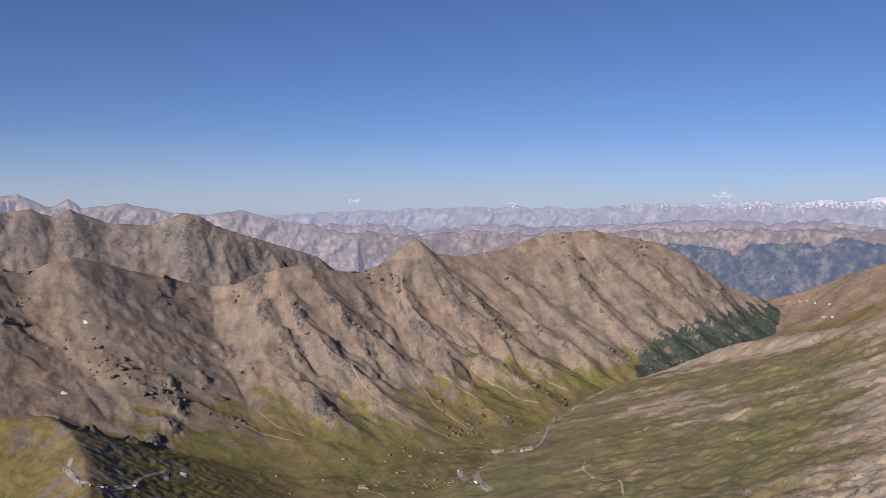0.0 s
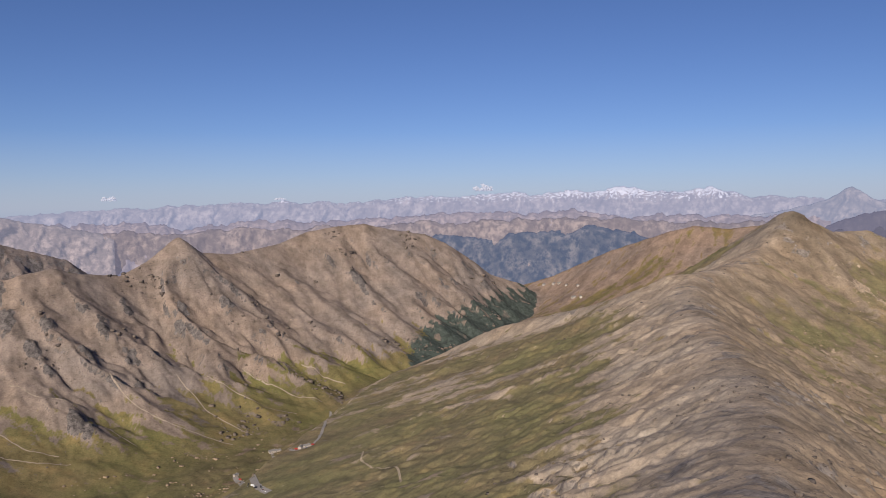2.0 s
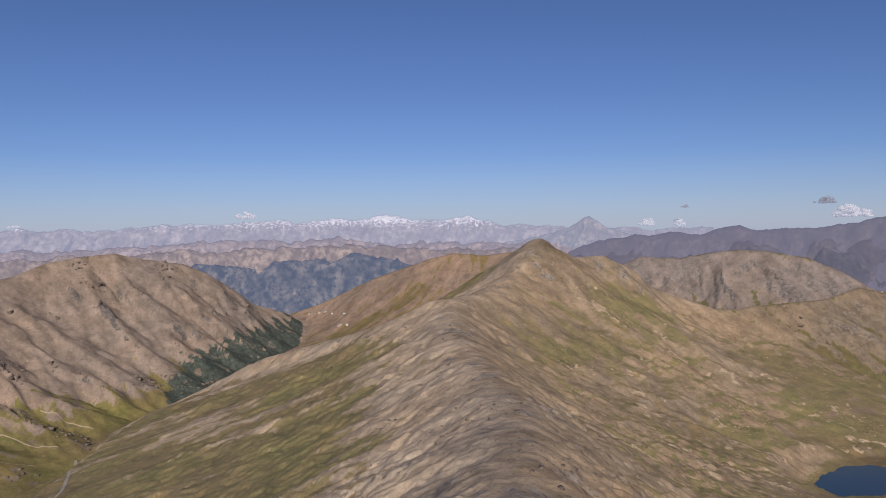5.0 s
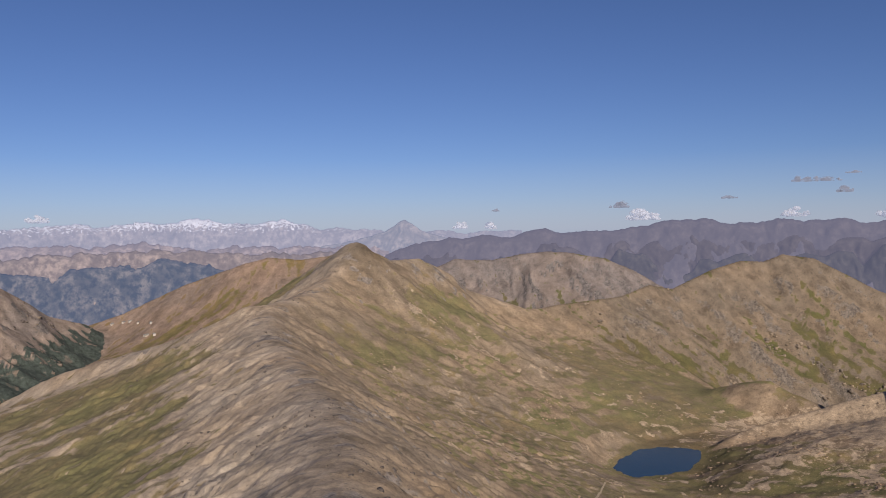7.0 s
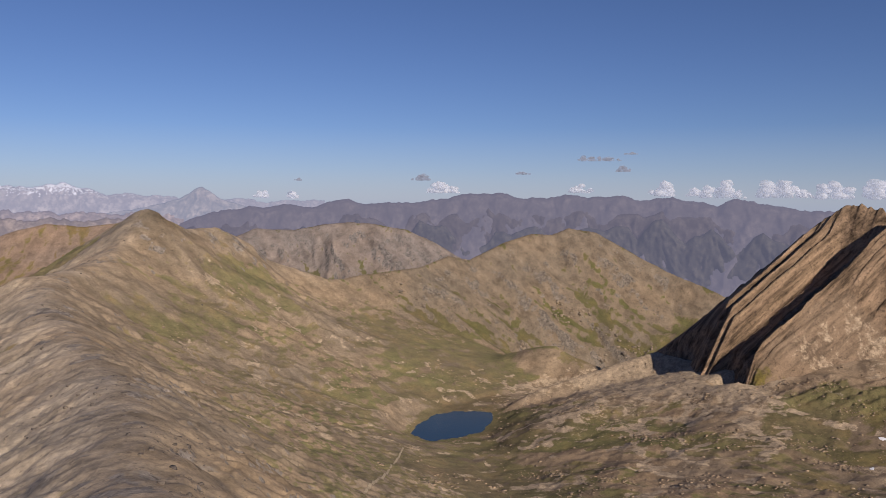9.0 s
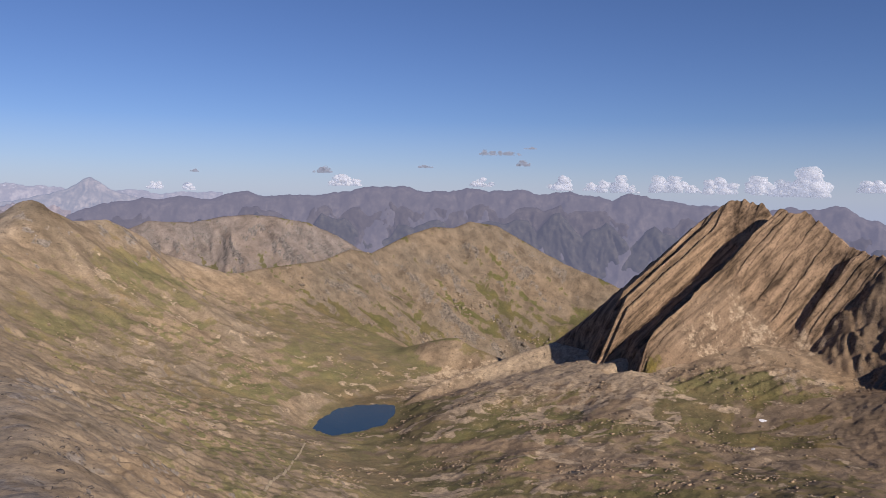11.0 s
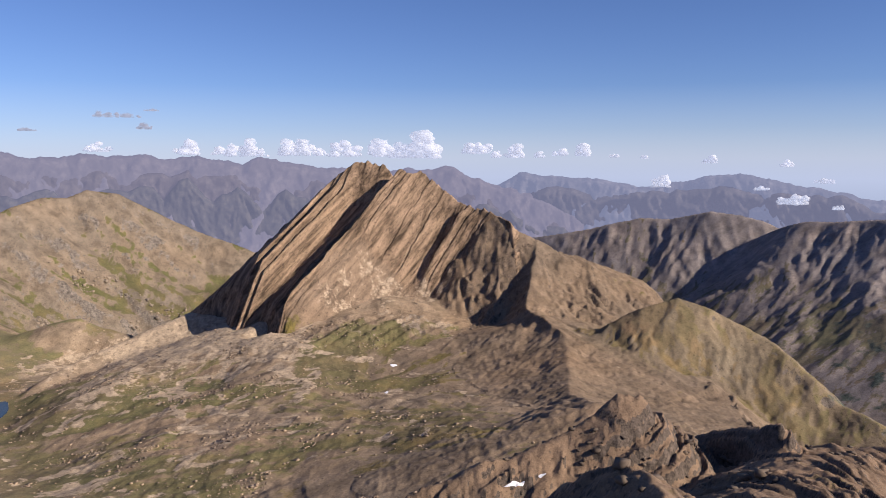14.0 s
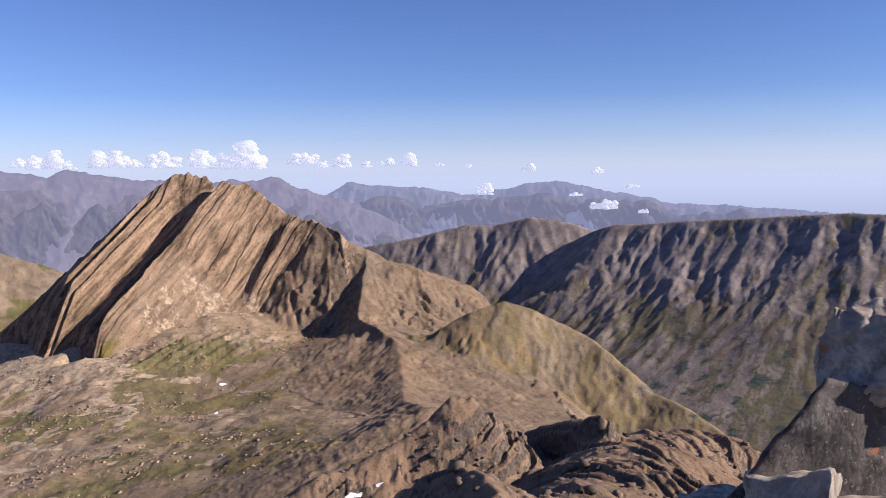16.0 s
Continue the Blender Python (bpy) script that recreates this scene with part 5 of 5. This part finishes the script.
ribbon("road_pass", [(-25.3, -16.2), (-25.5, -16.9), (-24.8, -17.75), (-23.5, -18.2), (-21.5, -18.4), (-21.0, -17.8), (-19.3, -17.55), (-19.4, -18.2)], 9, mat_road, "grey mountain road at the pass")
ribbon("road_lot", [(1.3, -18.5), (1.7, -18.9), (2.8, -19.3), (3.6, -19.7)], 13, mat_road, "gravel lot with parked cars in the valley")
ribbon("road_huts", [(3.9, -17.2), (5.2, -17.1), (6.6, -16.9), (7.2, -16.4), (7.7, -15.4), (8.1, -14.6)], 7, mat_road, "grey valley road past a group of huts")
ribbon("track_meadow", [(10.4, -17.4), (10.2, -18.0), (11.0, -18.6), (12.9, -18.6), (13.1, -19.6)], 3.5, mat_track, "pale footpath winding through the meadow", "path")
ribbon("track_lake", [(57.6, -17.6), (57.0, -18.6), (55.6, -19.9), (54.6, -20.6)], 3.5, mat_track, "pale footpath beside the tarn", "path")
for bends in ([(-7.6, -9.76), (-6.4, -11.61), (-4.8, -13.49), (-2.8, -14.73), (-0.8, -15.64), (1.2, -16.38)], [(-2.4, -11.49), (-1.3, -12.85), (-0.5, -14.04), (0.9, -14.91), (2.6, -15.85)], [(-0.4, -11.74), (1.6, -12.97), (3.6, -14.09), (5.7, -14.63)],
              [(2.0, -11.32), (3.7, -12.53), (5.4, -13.4), (7.5, -13.93)], [(6.1, -11.24), (7.5, -12.09), (9.2, -12.78)], [(-12.6, -11.18), (-10.8, -12.11), (-8.6, -13.06), (-6.7, -14.63), (-5.1, -15.86)],
              [(-15.0, -14.33), (-13.3, -15.43), (-11.2, -16.12), (-9.2, -16.47)], [(-13.2, -14.06), (-11.8, -15.29), (-9.9, -15.93)]):
    ribbon("gravel_runnel", bends, 3.6, mat_runnel, "pale gravel runnel down the scree slope", "gully")
ribbon("track_lot", [(-5.8, -19.6), (-4.6, -19.9), (-3.4, -20.6)], 4, mat_track, "pale farm track in the meadow", "path")

# huts
mat_stone, mat_roof, mat_pane, mat_door = plain("rubble_stone", (0.42, 0.38, 0.33), 0.9, 0.3, 0.8), plain("slate_roof", (0.22, 0.21, 0.2), 0.7, 0.3, 0.9), plain("dark_pane", (0.03, 0.035, 0.04), 0.15, 0.1), plain("plank_door", (0.16, 0.1, 0.06), 0.8, 0.3)


def hut(at, long, wide, tall, turn, roof=None):
    base = new("hut")
    part("wall", box_bm((long, wide, tall + 4), (0, 0, tall / 2 - 2), 0.08), mat_stone, base)
    bm = bmesh.new()
    e, h = 0.6, wide * 0.32
    pts = [(sx * (long / 2 + e), sy * (wide / 2 + e), tall - 0.25) for sx in (-1, 1) for sy in (-1, 1)] + [(sx * (long / 2 + e), sy * (wide / 2 + e), tall + 0.05) for sx in (-1, 1) for sy in (-1, 1)] + [(sx * (long / 2 + e), 0, tall + h) for sx in (-1, 1)]
    bmesh.ops.convex_hull(bm, input=[bm.verts.new(p) for p in pts])
    part("roof", bm, roof or mat_roof, base)
    for k in range(max(2, int(long // 5))):
        x = -long / 2 + (k + 0.5) * long / max(2, int(long // 5))
        for sy in (-1, 1):
            part("window", box_bm((1.2, 0.12, 1.3), (x, sy * (wide / 2 + 0.03), tall * 0.55)), mat_pane, base)
    part("door", box_bm((1.3, 0.14, 2.1), (-long / 2 + 1.6, -wide / 2 - 0.04, 1.05)), mat_door, base)
    part("chimney", box_bm((0.8, 0.8, 1.6), (long * 0.25, wide * 0.12, tall + h), 0.05), mat_stone, base)
    base.matrix_world = pose(*at, 0, 0, turn)
    return tagged(base, "small stone mountain hut with pitched slate roof", "hut", "huts in the valley")


spots = [(-5.8, -19.5, 16, 9, 5, 20), (3.95, -17.1, 22, 11, 6, 15), (4.35, -17.05, 12, 8, 5, 30), (5.9, -16.95, 10, 7, 4, 60), (6.35, -16.9, 14, 8, 5, 10), (1.35, -18.45, 12, 8, 5, 40), (-25.6, -16.8, 10, 7, 4, 30),
         (25.7, -6.85, 22, 12, 7, 10), (26.2, -6.8, 18, 12, 7, 70), (24.3, -5.9, 16, 11, 6, 30), (24.7, -5.85, 18, 10, 6, 0), (25.2, -5.95, 15, 10, 6, 50), (23.6, -5.95, 15, 10, 6, 20), (26.0, -6.0, 16, 11, 6, 80)]
for p, (_, _, lg, wd, tl, tn) in zip(on_ground([q[:2] for q in spots]), spots):
    hut(p, lg, wd, tl, tn)

# parked cars
mat_tyre, mat_glass = plain("tyre_rubber", (0.02, 0.02, 0.02), 0.9, 0.1), plain("car_glass", (0.04, 0.045, 0.05), 0.08, 0.1)
PAINTS = [plain("paint_" + k, c, 0.3, 0.04, 0.3) for k, c in (("white", (0.8, 0.8, 0.78)), ("silver", (0.5, 0.51, 0.53)), ("blue", (0.06, 0.1, 0.25)), ("red", (0.35, 0.04, 0.03)), ("black", (0.03, 0.03, 0.035)))]


def parked_car(paint, van=False):
    base = new("camper_van" if van else "car")
    ln, wd, ht = (6.2, 2.1, 2.7) if van else (4.3, 1.78, 1.45)
    part("body", box_bm((ln, wd, ht * (0.9 if van else 0.52)), (0, 0, 0.3 + ht * (0.45 if van else 0.26)), 0.16), paint, base)
    if not van:
        bm = bmesh.new()
        low, top = 0.78, ht
        pts = [(x, y, low) for x in (-1.9, 1.0) for y in (-0.82, 0.82)] + [(x, y, top) for x in (-1.35, 0.25) for y in (-0.64, 0.64)]
        bmesh.ops.convex_hull(bm, input=[bm.verts.new(p) for p in pts])
        part("cabin", bm, mat_glass, base)
    else:
        part("windscreen", box_bm((0.1, wd * 0.85, 0.8), (ln / 2 + 0.02, 0, 1.9), 0.03), mat_glass, base)
    for x in (-ln * 0.31, ln * 0.31):
        for y in (-wd / 2 + 0.1, wd / 2 - 0.1):
            bm = bmesh.new()
            bmesh.ops.create_cone(bm, cap_ends=True, segments=12, radius1=0.33, radius2=0.33, depth=0.22, matrix=Matrix.Translation((x, y, 0.33)) @ Matrix.Rotation(math.pi / 2, 4, 'X'))
            part("wheel", bm, mat_tyre, base)
    return base


lines = [([(1.55, -18.75), (2.0, -19.05), (2.5, -19.25), (3.0, -19.42), (3.4, -19.6)], 15), ([(-25.35, -17.1), (-25.0, -17.6), (-24.3, -17.95), (-23.5, -18.2), (-22.6, -18.3), (-21.7, -18.4), (-21.2, -18.1)], 22), ([(5.4, -17.05), (6.7, -16.85)], 6)]
originals = {}
for pts, count in lines:
    p = on_ground(pts)[:, :2]
    f = np.linspace(0, len(p) - 1, count)
    xs, ys = np.interp(f, np.arange(len(p)), p[:, 0]), np.interp(f, np.arange(len(p)), p[:, 1])
    for x, y in zip(xs, ys):
        x, y = x + random.uniform(-4, 4), y + random.uniform(-4, 4)
        z = float(relief(np.array([x]), np.array([y]))[0][0]) + 1.0
        kind = (random.choice((0, 0, 0, 1, 1, 2, 3, 4)), random.random() < 0.25)
        m = pose(x, y, z, 0, 0, random.uniform(0, 180))
        if kind not in originals:
            originals[kind] = parked_car(PAINTS[kind[0]], kind[1])
            colour = ("white", "silver", "dark blue", "red", "black")[kind[0]]
            tagged(originals[kind], colour + (" camper van" if kind[1] else " car") + " parked beside the mountain road", "camper van" if kind[1] else "car", "vehicles at the road")
            originals[kind].matrix_world = m
        else:
            copy_thing(originals[kind], m)

# ---- clouds ----
def cloud_material(name, colour, clear=0.0):
    m, n, bs = nodes_of(name)
    bs.inputs["Base Color"].default_value = (*colour, 1)
    bs.inputs["Specular IOR Level"].default_value = 0.0
    tr = n.nodes.new("ShaderNodeBsdfTransparent")
    mx = n.nodes.new("ShaderNodeMixShader")
    n.links.new(ramp(n, noise_node(n, 0.03, 6, 0.65), [(0.35, (min(1, clear * 2),) * 3), (0.65, (clear * 0.5,) * 3)]), mx.inputs[0])
    thin, both = n.nodes.new("ShaderNodeBsdfTranslucent"), n.nodes.new("ShaderNodeMixShader")
    thin.inputs[0].default_value = (*colour, 1)
    both.inputs[0].default_value = 0.45
    n.links.new(bs.outputs[0], both.inputs[1])
    n.links.new(thin.outputs[0], both.inputs[2])
    # haze painted in as an even glow, which lifts the dark undersides
    air, haze_glow = n.nodes.new("ShaderNodeEmission"), n.nodes.new("ShaderNodeMixShader")
    air.inputs[0].default_value = (0.50, 0.52, 0.60, 1)
    haze_glow.inputs[0].default_value = 0.4
    n.links.new(both.outputs[0], haze_glow.inputs[1])
    n.links.new(air.outputs[0], haze_glow.inputs[2])
    n.links.new(haze_glow.outputs[0], mx.inputs[1])
    n.links.new(tr.outputs[0], mx.inputs[2])
    n.links.new(mx.outputs[0], n.nodes["Material Output"].inputs[0])
    return m


white_cloud, grey_cloud = cloud_material("white_cumulus", (0.85, 0.85, 0.86), 0.4), cloud_material("grey_wisp", (0.30, 0.30, 0.34), 0.8)


def cloud(az, el, dist, wide, tall, material, label, seed):
    """Heaped billows over a flat foot: a few domes, each of many small puffs. wide and tall in metres."""
    rng = np.random.default_rng(seed)
    bm = bmesh.new()
    wide, tall = wide * 1.3, tall * 1.15
    towers = max(2, int(round(1.6 * wide / tall)) + 1)
    for k in range(towers):
        u = (-1 + 2 * (k + rng.uniform(0.2, 0.8)) / towers) * 0.85
        high = tall * rng.uniform(0.45, 1.0) * (1 - 0.75 * u * u)
        broad = max(high * 0.45, wide / towers * 0.6)
        for j in range(13):
            a, w = rng.uniform(0, 2 * math.pi), rng.random()
            reach = broad * math.sqrt(max(1 - w * w, 0.05)) * rng.random() ** 0.5
            r = high * rng.uniform(0.15, 0.3)
            bmesh.ops.create_icosphere(bm, subdivisions=2, radius=r, matrix=Matrix.Translation((u * wide / 2 + reach * math.cos(a), reach * math.sin(a), w * high * 0.85)) @ Matrix.Diagonal((rng.uniform(1.1, 1.8), 1.2, rng.uniform(0.75, 1.0), 1)))
    for v in bm.verts:
        v.co += noise.noise_vector(v.co * (5 / tall)) * tall * 0.07 + noise.noise_vector(v.co * (13 / tall)) * tall * 0.05 + noise.noise_vector(v.co * (30 / tall)) * tall * 0.02
        v.co.z = max(v.co.z, v.co.z * 0.3)
    me = bpy.data.meshes.new("cloud")
    for f in bm.faces:
        f.smooth = True
    bm.to_mesh(me)
    bm.free()
    me.materials.append(material)
    ob = new("cloud", me)
    ob.matrix_world = pose(*place(az, el, dist), 0, 0, -az)
    return tagged(ob, label, "cloud", "clouds", kind="structure")


for i, (az, el, w, t) in enumerate([(-6.3, 0.42, 60, 34), (19.3, 0.85, 110, 45), (4.9, 0.4, 60, 14), (60.4, 0.45, 180, 70), (47.5, 0.05, 60, 50), (49.8, 0.0, 60, 50), (70.2, 0.5, 110, 70), (75.8, 0.3, 110, 95), (77.9, 0.35, 40, 80),
                                    (79.7, 0.2, 190, 100), (83.3, 0.25, 200, 150), (84.8, 0.25, 70, 50), (86.6, 0.2, 150, 110), (88.8, 0.2, 90, 110)]):
    cloud(az, el, 4840, w, t, white_cloud, "white cumulus cloud over the far mountains", 500 + i)
for i, (az, el, w, t) in enumerate([(90.4, 0.1, 110, 90), (91.3, 0.1, 130, 130), (92.2, 0.1, 80, 150), (95.9, 0.4, 150, 70), (97.3, 0.1, 40, 45), (98.6, 0.1, 60, 85), (100.3, 0.1, 50, 40), (101.8, 0.2, 60, 60), (103.4, 0.2, 70, 70), (105.5, 0.1, 40, 30),
                                    (107.6, 0.0, 30, 25), (111.9, -0.3, 80, 45), (116.7, -0.55, 55, 40), (119, -1.6, 90, 30)]):
    cloud(az, el, 4840, w, t, white_cloud, "white cumulus cloud over the far plain", 540 + i)
for i, (az, el, w, t) in enumerate([(108.6, -1.95, 60, 95), (117.2, -3.0, 130, 60), (115.2, -2.1, 60, 30), (119.9, -3.3, 40, 25)]):
    cloud(az, el, 4380, w, t, white_cloud, "small white cloud below the crests", 570 + i)
for i, (az, el, w, t) in enumerate([(71.4, 2.75, 210, 45), (73.1, 2.0, 70, 34), (58.8, 1.35, 90, 40), (66.1, 1.8, 80, 16), (50.1, 1.25, 40, 16), (73.6, 3.2, 70, 14)]):
    cloud(az, el, 4700, w, t, grey_cloud, "thin grey wisp of cloud in the blue sky", 590 + i)


# ---- the summit block beside the camera ----
def summit_rock_material(name, light, dark):
    m, n, bs = nodes_of(name)
    big, small, fleck = noise_node(n, 1.3, 6, 0.6), noise_node(n, 9.0, 8, 0.7), noise_node(n, 38.0, 4, 0.6)
    c = ramp(n, small, [(0.34, tuple(v * 0.3 for v in dark)), (0.47, dark), (0.58, light), (0.75, tuple(min(v * 1.35, 0.8) for v in light))])
    c = mix(n, ramp(n, big, [(0.42, (0, 0, 0)), (0.6, (0.8, 0.8, 0.8))]), c, dark)
    c = mix(n, ramp(n, fleck, [(0.62, (0, 0, 0)), (0.7, (0.7, 0.7, 0.7))]), c, (0.5, 0.49, 0.45))
    lich = ramp(n, noise_node(n, 4.0, 5, 0.6), [(0.66, (0, 0, 0)), (0.72, (0.8, 0.8, 0.8))])
    c = mix(n, lich, c, (0.42, 0.17, 0.07))
    n.links.new(c, bs.inputs["Base Color"])
    bump(n, bs, noise_node(n, 6.0, 10, 0.75), 1.0, 0.06)
    return m


pale_block, dark_block = summit_rock_material("lichened_rock", (0.62, 0.56, 0.47), (0.36, 0.315, 0.27)), summit_rock_material("dark_gneiss", (0.2, 0.18, 0.165), (0.115, 0.102, 0.095))


def block(name, corners, material, label, rough=0.05, seed=0, parent=None, square=0.75):
    """A weathered block between eight corners (four of the near face, then four behind), its edges rounded and its faces broken."""
    bm = bmesh.new()
    bmesh.ops.create_cube(bm, size=2.0)
    bmesh.ops.subdivide_edges(bm, edges=bm.edges[:], cuts=44, use_grid_fill=True)
    c = [Vector(p) for p in corners]
    o = Vector((seed * 3.7, seed * 1.3, 0))
    for v in bm.verts:
        p = v.co.copy()
        p = p * square + p.normalized() * (1 - square) * 1.25
        s, t, w = (p.x + 1) / 2, (p.z + 1) / 2, (p.y + 1) / 2
        near = (c[0] * (1 - s) + c[1] * s) * t + (c[3] * (1 - s) + c[2] * s) * (1 - t)
        away = (c[4] * (1 - s) + c[5] * s) * t + (c[7] * (1 - s) + c[6] * s) * (1 - t)
        q = near * (1 - w) + away * w
        v.co = q + noise.noise_vector(q * 1.5 + o) * rough * 1.2 + noise.noise_vector(q * 4 + o) * rough * 1.1 + noise.noise_vector(q * 10 + o) * rough * 0.55 + noise.noise_vector(q * 24 + o) * rough * 0.25
    ob = part(name, bm, material, parent, label)
    for f in ob.data.polygons:
        f.use_smooth = True
    return ob


def by_bearing(rows):
    """Corners given as bearing, rise and distance from the eye at the end of the turn."""
    ex, ey = ARM * math.sin(radians(105.7)), ARM * math.cos(radians(105.7))
    return [(ex + d * math.sin(radians(a)), ey + d * math.cos(radians(a)), EYE + d * math.tan(radians(e))) for a, e, d in rows]


outcrop = new("summit_outcrop")
tagged(outcrop, "lichened rock outcrop with pale cap over a dark slab", "rock")
block("cap", by_bearing([(131.6, -9.8, 5.7), (140, -8.6, 5.9), (140, -15.5, 5.5), (131.2, -15.2, 5.4), (132.2, -9.6, 6.9), (140, -8.4, 7.2), (140, -15, 7.2), (132.2, -14.5, 6.9)]),
      pale_block, "pale lichened rock cap", 0.085, 1, outcrop, 0.55)
block("slab", by_bearing([(131.9, -13.9, 5.2), (146, -12.3, 7.0), (146, -42, 5.6), (117.6, -31, 4.9), (134, -13.9, 7.0), (147, -13, 8.4), (147, -42, 7.0), (119, -33, 6.8)]),
      dark_block, "dark smooth rock slab", 0.03, 2, outcrop, 0.96)
block("ledge", by_bearing([(127.0, -20.9, 5.0), (132.6, -20.1, 4.6), (132.9, -27, 4.3), (126.6, -27, 4.7), (127.2, -20.3, 5.6), (132.6, -19.5, 5.3), (132.8, -28, 5.2), (126.6, -28, 5.4)]),
      pale_block, "pale broken ledge of rock", 0.04, 3, outcrop, 0.94)
block("ledge", by_bearing([(122.4, -22.6, 5.2), (126.9, -21.9, 4.9), (126.9, -28, 4.6), (121.9, -28, 4.9), (122.6, -22.1, 5.8), (126.8, -21.4, 5.6), (126.8, -29, 5.4), (122.1, -29, 5.6)]),
      pale_block, "pale broken ledge of rock", 0.05, 4, outcrop, 0.85)
block("ledge", by_bearing([(132.8, -21.8, 4.7), (143, -20.9, 4.2), (143, -30, 4.0), (132.9, -29, 4.4), (132.9, -21.1, 5.2), (143, -20.2, 4.8), (143, -31, 4.7), (133, -31, 5.0)]),
      pale_block, "pale broken ledge of rock", 0.04, 5, outcrop, 0.94)
